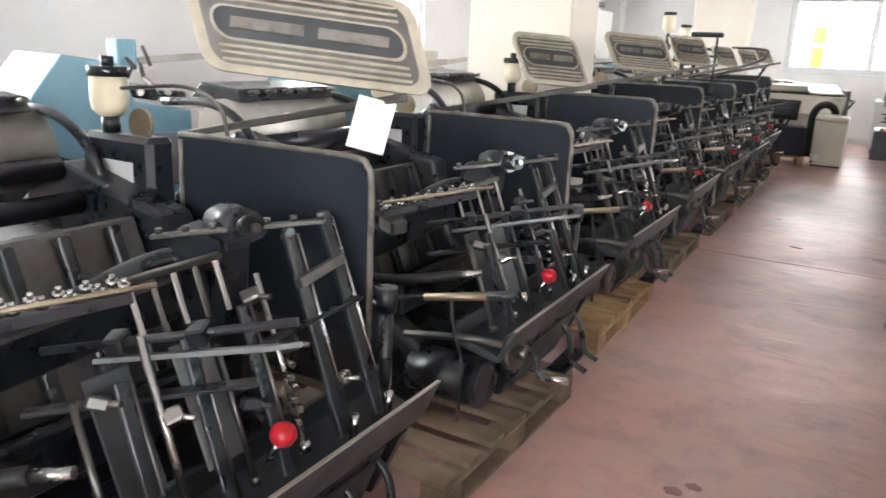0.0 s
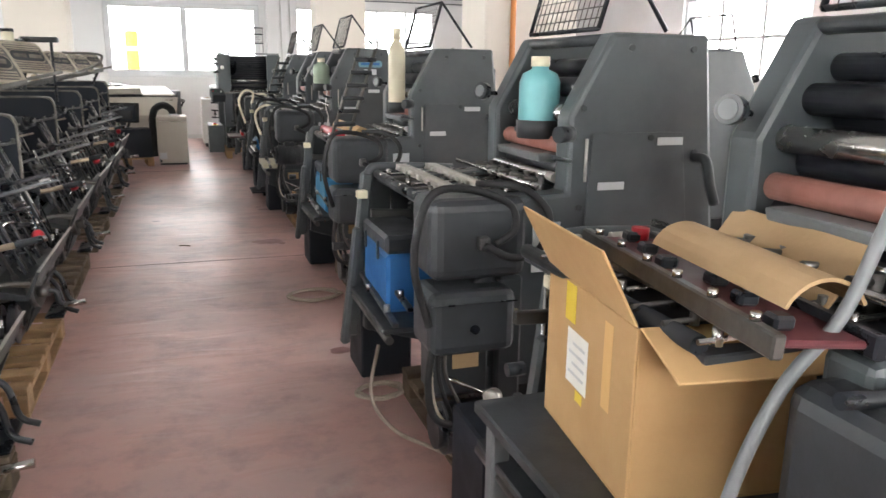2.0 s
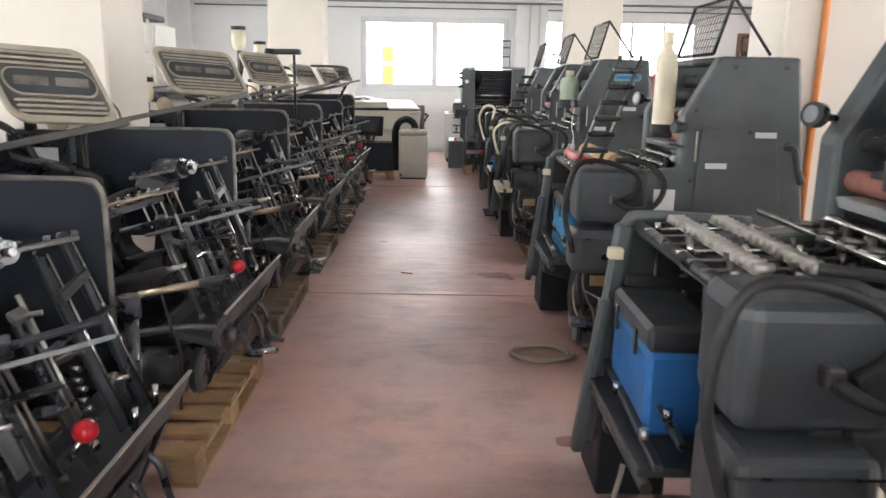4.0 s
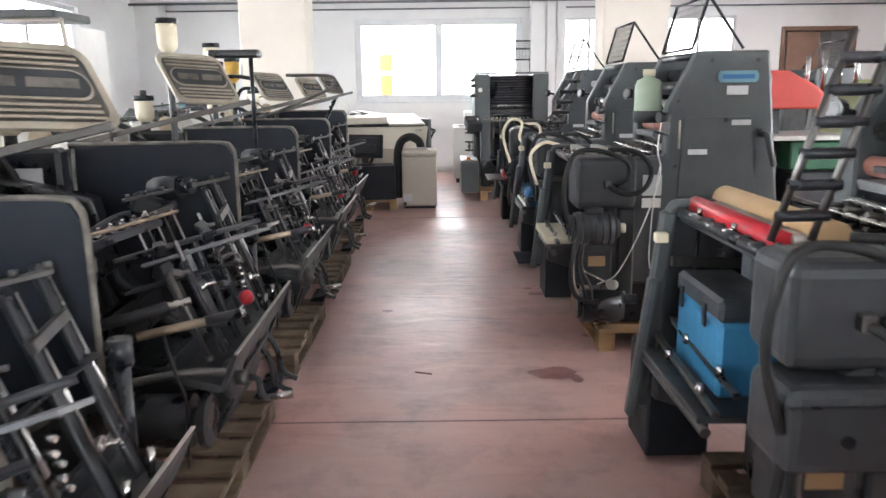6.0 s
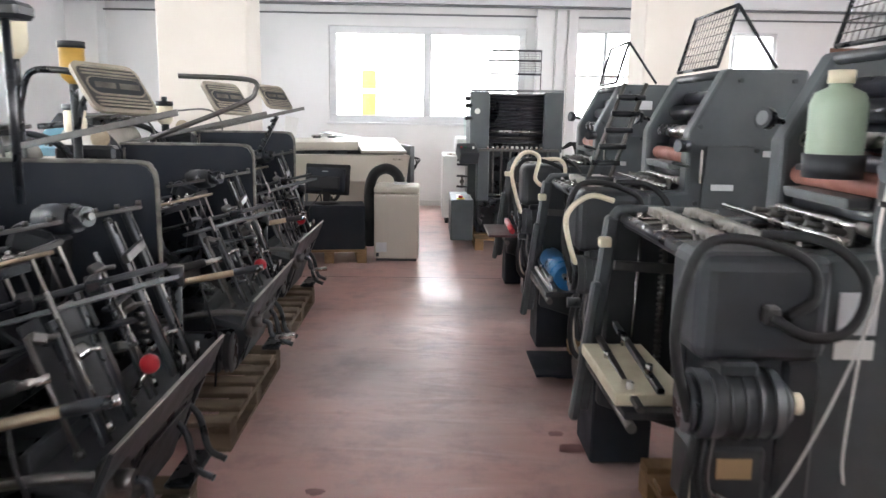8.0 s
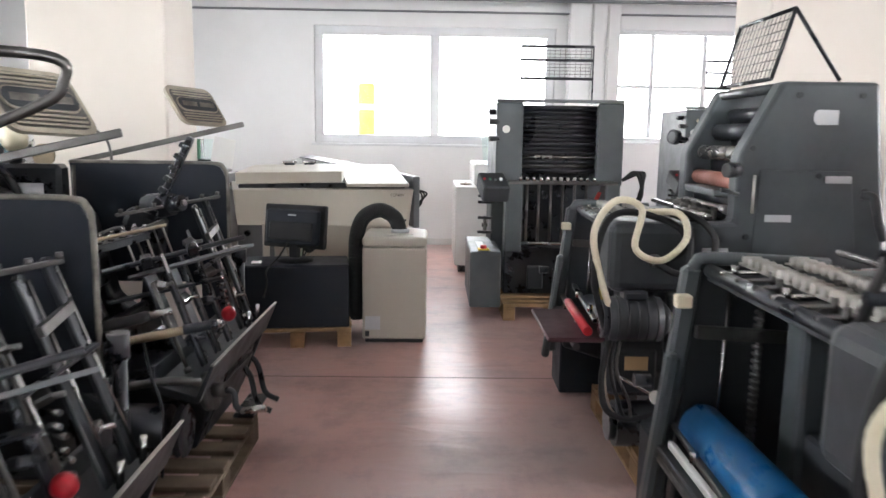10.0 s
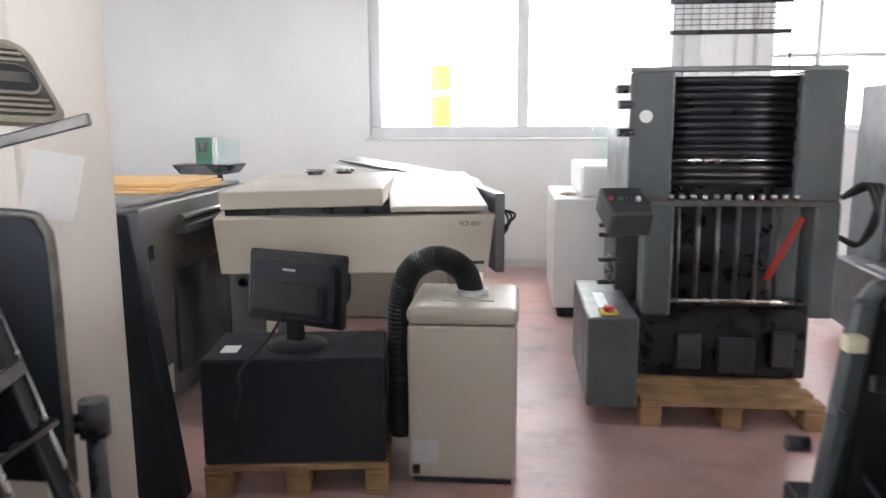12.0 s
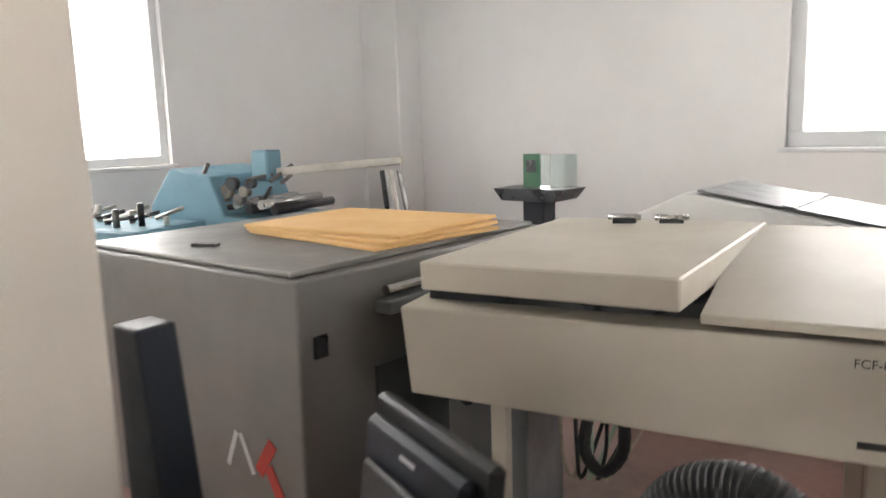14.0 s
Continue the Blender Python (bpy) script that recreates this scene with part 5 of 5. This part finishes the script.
oiler(pose(-1.82, 7.35, 0), 1.76, IVORY, "yellowed oil bottle on a black pole by the presses")
oiler(pose(-1.92, 8.5, 0), 1.7, IVORY, "yellowed oil bottle on a black pole by the presses")
oiler(pose(-1.9, 8.95, 0), 1.62, AMBER, "amber oil bottle on a black pole by the presses")
funnel = thing("ink_tray", "black ink tray held on an arm above the press", "ink tray", pose(-1.5, 7.5, 1.74))
part("tray", box(N(), (-0.14, -0.05, 0), (0.16, 0.05, 0.045), 0.012), BLACK, funnel)
part("support", rod(N(), (0.1, 0, -0.5), (0.1, 0, 0), 0.012), BLACK, funnel)
# ratchet arm raised on the last press
b = bar(N(), (-1.62, 11.2, 1.08), (-1.42, 11.2, 1.48), 0.045, 0.03, 0.006)
for k in range(8):
    box(b, (-0.02, -0.02, -0.012), (0.02, 0.02, 0.012), 0.003, pose(-1.62 + 0.025 * k, 11.18, 1.09 + 0.05 * k, 0, 30, 0))
solid("ratchet_arm", b, BLACK, "black toothed arm raised on the last platen press", "machine arm")
solid("bent_rail", tube(N(), [(-1.75, 9.5, 1.36), (-1.3, 9.6, 1.55), (-1.22, 9.62, 1.62), (-1.25, 9.6, 1.68), (-1.6, 9.5, 1.69)], 0.014, 8), DSTEEL, "bent steel tube rail rising over a press", "rail")


# ---- things on and round the offset presses ----
def bottle(at, material, label, r=0.08, h=0.27):
    o = thing("fountain_bottle", label, "bottle", at, "fountain solution bottles")
    part("cup", lathe(N(), [(r * 1.05, -0.02), (r * 1.1, 0.05)], (0, 0, 0)), DGREY, o)
    part("body", lathe(N(), [(r * 0.95, 0.02), (r, 0.04), (r, h * 0.72), (r * 0.85, h * 0.84), (r * 0.42, h * 0.9), (r * 0.4, h * 0.94)], (0, 0, 0)), material, o)
    part("cap", rod(N(), (0, 0, h * 0.94), (0, 0, h * 1.08), r * 0.46, 16), IVORY, o)
    part("bracket", bar(N(), (0.0, r, 0.0), (0.0, r + 0.12, 0.0), 0.03, 0.02), DGREY, o)
    return o


bottle(pose(1.0, 2.82, 1.31), TEAL, "turquoise plastic bottle sitting on an offset press")
bottle(pose(0.94, 7.6, 1.36), SAGE, "pale green plastic bottle sitting on an offset press")
bottle(pose(1.06, 5.2, 1.28), IVORY, "tall ivory plastic bottle sitting on an offset press", 0.058, 0.5)


def ink_case(at, material):
    o = thing("plastic_case", "blue plastic case with a dark lid on a pile board", "case", at, "blue cases")
    part("body", box(N(), (0, 0, 0), (0.2, 0.42, 0.25), 0.015), material, o)
    part("lid", box(N(), (-0.005, -0.005, 0.252), (0.205, 0.425, 0.33), 0.015), DGREY, o)
    for y in (0.1, 0.33):
        part("latch", box(N(), (-0.014, y, 0.21), (-0.006, y + 0.03, 0.29), 0.003), BLACK, o)
    return o


ink_case(pose(0.42, 2.98, 0.556), BLUE)
ink_case(pose(0.56, 5.28, 0.556), mat("mid_blue_plastic", (0.04, 0.22, 0.4), 0.4, 0, (0.03, 0.17, 0.32), 5, 0.5))
solid("red_bar", rod(N(), (0.66, 5.1, 1.1), (0.66, 5.86, 1.1), 0.034, 14), RED, "bright red cylindrical bar lying across the feeder", "bar")
solid("brown_roller", rod(N(), (0.78, 5.06, 1.12), (0.78, 5.88, 1.12), 0.05, 18), CARDIN, "brown wrapped roller lying on the feeder", "roller")
solid("blue_roll", rod(N(), (0.5, 9.34, 0.647), (0.5, 9.9, 0.647), 0.07, 24), mat("blue_film", (0.01, 0.12, 0.3), 0.22), "glossy blue roll lying on the pile board", "roll")
solid("paper_ream", box(N(), (0.4, 9.32, 0.577), (0.42, 9.9, 0.6), 0.003), PAPER, "thin stack of cream paper", "paper")
solid("paper_ream", box(N(), (0.36, 7.7, 0.577), (0.6, 8.25, 0.62), 0.004), IVORY, "cream paper stack on the pile board", "paper")
solid("maroon_board", box(N(), (0.2, 10.98, 0.6), (0.62, 11.55, 0.62), 0.004), mat("maroon_laminate", (0.07, 0.025, 0.03), 0.35), "dark maroon board on the feeder", "board")
solid("red_tube", rod(N(), (0.38, 11.0, 0.646), (0.4, 11.6, 0.646), 0.022, 12), RED, "red tube lying on the maroon board", "tube")
solid("yellow_sheet", box(N(), (-0.06, -0.15, 0), (0.06, 0.15, 0.004), 0.001), YELLOW, "curled yellow sheet of paper", "paper", pose(0.53, 11.3, 0.7, 20, 40, 10))
solid("black_roller", rod(N(), (0.5, 10.98, 0.661), (0.5, 11.56, 0.661), 0.038, 16), ROLLER, "black rubber roller on the maroon board", "roller")
solid("cream_hose", tube(N(), [(0.46, 10.8, 0.7), (0.38, 10.78, 0.92), (0.34, 10.78, 1.12), (0.42, 10.78, 1.25), (0.53, 10.78, 1.22), (0.51, 10.77, 1.06), (0.62, 10.77, 1.01), (0.72, 10.78, 1.1), (0.69, 10.8, 1.2), (0.54, 10.84, 1.2)], 0.0145, 10, 12, 0.04), IVORY, "cream corrugated air hose looped over the feeder", "hose")
solid("cream_hose", tube(N(), [(0.5, 8.93, 0.7), (0.42, 8.9, 0.9), (0.4, 8.9, 1.05), (0.5, 8.9, 1.14), (0.62, 8.9, 1.12)], 0.013, 10, 12, 0.04), IVORY, "cream air hose bent over the feeder", "hose")
solid("white_cord", tube(N(), [(0.95, 7.33, 1.38), (0.93, 7.32, 1.2), (0.95, 7.32, 1.05), (0.86, 7.32, 0.75), (0.72, 7.3, 0.48), (0.6, 7.28, 0.42)], 0.004, 6), PAPER, "thin white cord hanging down a press", "cord")
solid("white_cord", tube(N(), [(0.95, 7.33, 1.1), (0.92, 7.32, 0.9), (0.91, 7.33, 0.6), (0.92, 7.33, 0.5)], 0.004, 6), PAPER, "thin white cord hanging down a press", "cord")
badge = thing("press_badge", "blue oval badge on the grey press side", "badge", pose(1.37, 7.338, 1.6))
part("plate", prism(N(), [(-0.115, -0.015), (-0.1, -0.032), (0.1, -0.032), (0.115, -0.015), (0.115, 0.015), (0.1, 0.032), (-0.1, 0.032), (-0.115, 0.015)], -0.006, 0.0, 0.002), SKYBLUE, badge)
part("print_bar", box(N(), (-0.09, -0.008, -0.012), (0.09, -0.0065, 0.012), 0), BLUE, badge)


part("sticker", box(N(), (-0.06, -0.004, -0.1), (0.06, -0.001, -0.05), 0), LABELM, badge)
plain = thing("press_badge", "worn silver badge on the grey press side", "badge", pose(1.36, 10.87, 1.6))
part("plate", prism(N(), [(-0.115, -0.015), (-0.1, -0.032), (0.1, -0.032), (0.115, -0.015), (0.115, 0.015), (0.1, 0.032), (-0.1, 0.032), (-0.115, 0.015)], -0.006, 0.0, 0.002), LABELM, plain)


def raised_arm(at):
    a = thing("roller_rack", "raised dark steel rack with black rollers", "rack", at, "raised feeder arms")
    for x in (-0.05, 0.06):
        part("rail", rod(N(), (x, 0, 0), (x + 0.2, 0.05, 0.55), 0.011, 8), DSTEEL, a)
    for k in range(6):
        t = 0.12 + 0.15 * k
        part("cross_roller", rod(N(), (-0.06 + 0.2 * t, 0.05 * t, 0.55 * t), (0.08 + 0.2 * t, 0.05 * t, 0.55 * t), 0.016, 8), BLACK, a)
    return a


raised_arm(pose(0.62, 5.0, 1.13))
raised_arm(pose(0.58, 9.2, 1.13))
# cables and stains on the floor
for cx, cy, r in ((0.44, 5.12, 0.2), (0.5, 3.42, 0.14)):
    pts = [(cx + (r - 0.012 * (k % 5)) * math.cos(k * 0.7), cy + (r * 0.7 - 0.01 * (k % 4)) * math.sin(k * 0.7), 0.01 + 0.0025 * (k % 6)) for k in range(36)]
    solid("cable_coil", tube(N(), pts, 0.008, 6, 4), CABLE, "dusty beige cable coiled on the floor", "cable")
solid("loose_cable", tube(N(), [(0.46, 3.3, 0.3), (0.4, 3.2, 0.1), (0.46, 3.0, 0.012), (0.6, 2.75, 0.012), (0.72, 2.4, 0.012)], 0.009, 6), CABLE, "beige cable trailing to the floor", "cable")
foot_step = thing("foot_step", "black steel step plate low beside the press", "step", pose(0.36, 9.4, 0))
part("tread", box(N(), (0, 0, 0.06), (0.38, 0.45, 0.075), 0.004), MATTE, foot_step)
part("foot", box(N(), (0.14, 0.15, 0), (0.26, 0.3, 0.06), 0.004), BLACK, foot_step)


def stain(x, y, w, d):
    b = N()
    c = b.verts.new((0, 0, 0.0012))
    ring = []
    for k in range(28):
        a = 2 * math.pi * k / 28
        rr = 1 + 0.35 * noise.noise(Vector((math.cos(a) * 1.7 + x * 5, math.sin(a) * 1.7 + y, 0.3)))
        ring.append(b.verts.new((w * rr * math.cos(a), d * rr * math.sin(a), 0.0012)))
    for k in range(28):
        b.faces.new((c, ring[k], ring[(k + 1) % 28]))
    solid("stain", b, STAIN, "dark reddish oil stain on the painted floor", "stain", pose(x, y, 0), "", "structure")


for s in ((0.3, 6.95, 0.13, 0.09), (0.42, 6.86, 0.035, 0.05), (0.42, 8.62, 0.07, 0.05), (0.52, 8.72, 0.05, 0.04), (0.37, 8.78, 0.04, 0.03), (-0.42, 2.55, 0.035, 0.03), (-0.36, 2.62, 0.03, 0.025), (0.62, 7.6, 0.04, 0.03), (-0.7, 8.2, 0.04, 0.03), (0.42, 4.05, 0.06, 0.05)):
    stain(*s)
solid("wood_splinter", box(N(), (-0.05, -0.006, 0), (0.05, 0.006, 0.006), 0.002), BROWNDOOR, "small dark splinter on the floor", "debris", pose(-0.42, 6.97, 0.001, 0, 0, -20))

# second row of offset presses, backs to the aisle
for y in (3.4, 6.4, 12.2):
    copy_thing(first_offset, pose(5.4, y, 0, 0, 0, 180))
    pallet(pose(3.68, y - 0.9, 0), 1.15, 0.95, OLDWOOD, "old wooden pallet under an offset press")


def folder(at, body, trim, label, cat="folding machine"):
    f = thing("folding_machine", label, cat, at)
    part("body", prism(N(), [(0, 0.35), (1.1, 0.35), (1.1, 1.05), (0.7, 1.1), (0.6, 1.35), (0.25, 1.4), (0.05, 1.15)], 0, 0.7, 0.015), body, f)
    for x in (0.08, 0.96):
        for y in (0.06, 0.58):
            part("leg", box(N(), (x, y, 0), (x + 0.07, y + 0.07, 0.36), 0.005), trim, f)
    part("motor_cover", box(N(), (0.62, -0.06, 0.55), (1.0, 0.0, 0.9), 0.02), trim, f)
    for k in range(5):
        part("roller", rod(N(), (0.66 + 0.1 * k, 0.05, 1.14 + 0.03 * (k % 2)), (0.66 + 0.1 * k, 0.65, 1.14 + 0.03 * (k % 2)), 0.03, 12), STEEL if k % 2 else ROLLER, f)
    for k in range(8):
        x, z = 0.5 + 0.07 * k, random.uniform(1.12, 1.34)
        part("linkage", rod(N(), (x, 0.02 + 0.03 * k, z), (x + random.uniform(-0.12, 0.12), 0.1 + 0.05 * k, z + random.uniform(0.02, 0.12)), 0.014, 8), DSTEEL, f)
    part("delivery_rail", bar(N(), (0.9, 0.3, 1.36), (1.75, 0.45, 1.42), 0.03, 0.05), ALU, f)
    part("column_head", box(N(), (0.72, 0.25, 1.3), (0.86, 0.4, 1.5), 0.012), body, f)
    return f


corner = folder(pose(-5.05, 14.6, 0, 0, 0, 12), SKYBLUE, BLUE, "pale blue folding machine with steel linkages by the wall")
part("feed_table", box(N(), (-0.35, -0.62, 0.4), (0.62, -0.07, 1.08), 0.012), SKYBLUE, corner)
part("table_leg", box(N(), (-0.3, -0.58, 0), (-0.22, -0.1, 0.4), 0.006), BLUE, corner)
for k in range(9):
    x, y = -0.28 + 0.1 * k, -0.5 + 0.1 * (k % 3)
    b = rod(N(), (x, y, 1.081), (x, y, 1.13 + 0.03 * (k % 4)), 0.02, 8)
    rod(b, (x - 0.06, y - 0.03, 1.12), (x + 0.09, y + 0.06, 1.14 + 0.02 * (k % 3)), 0.012, 8)
    part("feed_linkage", b, (DSTEEL, BLACK, ALU)[k % 3], corner)
for k in range(7):
    c0 = Vector((0.62 + 0.05 * k, 0.1, 1.2 + 0.05 * (k % 3)))
    part("gear", rod(N(), c0, c0 + Vector((0, -0.05, 0)), 0.05 - 0.004 * k, 14), (DSTEEL, WORN, BLACK)[k % 3], corner)
for k in range(3):
    part("hanging_tool", bar(N(), (1.62 + 0.06 * k, 0.42, 1.36), (1.66 + 0.07 * k, 0.4, 1.12), 0.03, 0.02, 0.004), (BLACK, ALU, DSTEEL)[k], corner)
folder(pose(-4.3, 2.6, 0, 0, 0, 80), SKYBLUE, GREYLT, "pale blue folding machine with steel rollers")
folder(pose(-3.6, 4.2, 0, 0, 0, 70), SKYBLUE, LIME, "faded blue folding machine behind the presses")
folder(pose(-4.2, 6.6, 0, 0, 0, 85), BEIGE, GREYLT, "beige folding machine behind the presses")

# cylinder machine with a mesh guard behind the presses
cy = thing("cylinder_press", "beige cylinder press with raised wire mesh guards", "printing press", pose(-3.75, 8.6, 0))
part("body", box(N(), (0, 0, 0), (0.9, 1.4, 1.12), 0.03), BEIGE, cy)
part("drum", rod(N(), (0.45, 0.1, 1.18), (0.45, 1.3, 1.18), 0.22, 24), ALU, cy)
b = N()
for a, c in (((0.1, 0.2, 1.45), (0.75, 0.2, 1.45)), ((0.0, 0.2, 2.1), (0.65, 0.2, 2.1)), ((0.1, 0.2, 1.12), (0.0, 0.2, 2.1)), ((0.75, 0.2, 1.12), (0.65, 0.2, 2.1)), ((0.05, 0.2, 1.78), (0.7, 0.2, 1.78))):
    bar(b, a, c, 0.02, 0.03)
mg = part("guard_frame", b, BEIGE, cy)
b = N()
for k in range(28):
    x = 0.1 + 0.65 * k / 27
    bar(b, (x, 0.2, 1.45), (x - 0.05, 0.2, 1.78), 0.004, 0.006, 0, (0, 1, 0))
for k in range(14):
    z = 1.45 + 0.33 * k / 13
    bar(b, (0.1 - 0.003 * k, 0.2, z), (0.75 - 0.003 * k, 0.2, z), 0.006, 0.006, 0)
part("mesh", b, ALU, mg)
part("top_hood", box(N(), (-0.05, 0.1, 2.1), (0.65, 0.7, 2.16), 0.01), DGREY, cy)
part("side_shield", box(N(), (0.72, 0.2, 1.5), (0.735, 0.75, 2.05), 0.003), PAPER, cy)
wb = thing("work_bench", "long beige steel work bench with clutter", "bench", pose(-4.6, 10.2, 0))
part("top", box(N(), (0, 0, 1.08), (1.6, 1.2, 1.14), 0.01), BEIGE, wb)
part("front", box(N(), (0.03, 0.03, 0.1), (1.57, 1.17, 1.078), 0.01), BEIGE, wb)
for k in range(12):
    x, y = -4.5 + 0.12 * k, 10.35 + random.uniform(0, 0.7)
    h = random.uniform(0.04, 0.2)
    solid("machine_tool", rod(N(), (x, y, 1.141), (x, y, 1.141 + h), random.uniform(0.015, 0.04), 10), random.choice((DSTEEL, BLACK, SKYBLUE, STEEL)), "small metal tool standing on the bench", "tool")

# red and pale green guillotine machines beyond the offset presses
gm = thing("stitching_machine", "red and pale green bindery machine with a dark green base", "bindery machine", pose(2.55, 9.3, 0))
part("base", box(N(), (0.1, 0, 0.02), (1.7, 0.8, 0.85), 0.02), DGREY, gm)
part("lower_panel", box(N(), (0.05, -0.03, 0.86), (1.75, 0.8, 1.1), 0.015), GREEN, gm)
part("head", prism(N(), [(0.55, 1.1), (1.6, 1.1), (1.6, 1.6), (0.85, 1.6), (0.7, 1.4)], 0, 0.6, 0.02), LIME, gm)
part("red_cover", prism(N(), [(-0.25, 1.36), (0.5, 1.36), (0.3, 1.55), (0.05, 1.68), (-0.25, 1.68)], 0.1, 0.7, 0.02), REDPAINT, gm)
part("cover_stand", box(N(), (-0.15, 0.2, 0.0), (0.05, 0.6, 1.36), 0.01), DGREY, gm)
part("table", box(N(), (-0.3, -0.1, 1.11), (0.54, 0.7, 1.15), 0.006), ALU, gm)
for k in range(4):
    part("spindle", rod(N(), (0.3 + 0.14 * k, 0.3, 1.5), (0.3 + 0.14 * k, 0.3, 1.8 + 0.04 * (k % 2)), 0.02, 8), STEEL, gm)
tb = thing("work_table", "plain white work table with square legs", "table", pose(3.0, 7.6, 0))
part("tabletop", box(N(), (0, 0, 0.72), (1.1, 1.0, 0.76), 0.006), OFFWHITE, tb)
for x in (0.04, 1.0):
    for y in (0.04, 0.9):
        part("leg", box(N(), (x, y, 0), (x + 0.06, y + 0.06, 0.719), 0.004), GREYLT, tb)

# ---- end corner ----
for k, (x, z, a, m) in enumerate(((-0.2, 0.46, 35, REDPAINT), (-0.15, 0.36, -30, REDPAINT), (-0.4, 0.45, 25, LABELM), (-0.31, 0.45, -25, LABELM))):
    part("logo_stroke", box(N(), (-0.012 if m is LABELM else -0.025, -0.004, -0.08), (0.012 if m is LABELM else 0.025, -0.001, 0.08), 0, pose(x, 0, z, 0, a, 0)), m, grey)
part("vent_label", box(N(), (0.026, 0.16, 0.1), (0.03, 0.26, 0.26), 0), PAPER, grey)
part("lower_latch", box(N(), (0.01, 0.06, 0.15), (0.03, 0.12, 0.22), 0.004), BLACK, grey)
for k in range(3):
    solid("envelope", box(N(), (-0.46, -0.36, 0), (0.46, 0.36, 0.016), 0.004), MANILA, "flat manila envelope stacked on the grey machine", "envelope", pose(-2.72 - 0.02 * k, 14.4 + 0.02 * k, 1.153 + 0.017 * k, 0, 0, -6 + 5 * k), "envelopes")
solid("marker_pen", box(N(), (-0.06, -0.02, 0), (0.06, 0.02, 0.012), 0.003), BLACK, "small black object on the grey machine", "remote", pose(-3.05, 13.75, 1.153, 0, 0, 20))
st = thing("circuit_stand", "black tray stand holding a green circuit board", "electronics", pose(-2.95, 16.2, 0))
part("column", box(N(), (-0.08, -0.08, 0), (0.08, 0.08, 1.12), 0.01), MATTE, st)
part("tray", prism(N(), [(-0.2, 1.12), (0.2, 1.12), (0.27, 1.2), (-0.27, 1.2)], -0.15, 0.15, 0.008), BLACK, st)
part("circuit_board", box(N(), (-0.11, -0.02, 1.201), (0.05, 0.0, 1.42), 0.002), GREEN, st)
part("chip", box(N(), (-0.08, -0.03, 1.3), (-0.01, -0.021, 1.38), 0.002), BLACK, st)
part("clear_case", box(N(), (0.06, -0.08, 1.201), (0.24, 0.08, 1.42), 0.004), CLEAR, st)
fp = thing("film_processor", "white film processor with a grey slanted lid and blue stripes", "film processor", pose(-2.15, 15.75, 0))
part("body", box(N(), (0, 0, 0), (1.5, 0.85, 1.0), 0.02), BEIGE, fp)
part("hood", prism(N(), [(0.0, 1.0), (1.5, 1.0), (1.45, 1.06), (0.35, 1.24), (0.05, 1.1)], 0.02, 0.8, 0.015), OFFWHITE, fp)
part("lid_window", box(N(), (0, 0, 0), (1.0, 0.7, 0.01), 0.002, pose(0.4, 0.06, 1.242, 0, 9.3, 0)), GREYLT, fp)
part("lid_strap", box(N(), (0.42, -0.002, 0.011), (0.48, 0.702, 0.016), 0.001, pose(0.4, 0.06, 1.242, 0, 9.3, 0)), BLACK, fp)
for k in range(3):
    part("stripe", box(N(), (0.12 + 0.1 * k, 0.012, 1.02), (0.19 + 0.1 * k, 0.019, 1.09), 0), BLUE, fp)
for x in (0.5, 0.7):
    part("lid_roller", rod(N(), (x, 1.07, 1.19), (x + 0.14, 1.07, 1.19), 0.014, 12), STEEL, proc)
    part("roller_bracket", box(N(), (x + 0.02, 1.05, 0.99), (x + 0.12, 1.09, 1.185), 0.004), BLACK, proc)
solid("leaning_panel", prism(N(), [(-1.98, 0.0), (-1.72, 0.0), (-1.87, 1.19), (-1.98, 1.19)], 12.8, 12.9, 0.008), MATTE, "tall dark panel standing beside the column", "panel")
solid("plastic_bag", lathe(N(), [(0.14, 0), (0.2, 0.08), (0.19, 0.2), (0.1, 0.28), (0.04, 0.33)], (-1.15, 14.3, 0), 14), CARDIN, "brown paper sack under the plate processor", "bag")
solid("plastic_sack", lathe(N(), [(0.16, 0), (0.22, 0.05), (0.18, 0.14), (0.06, 0.2)], (-1.45, 14.2, 0), 12), OFFWHITE, "crumpled clear plastic wrapping on the floor", "bag")
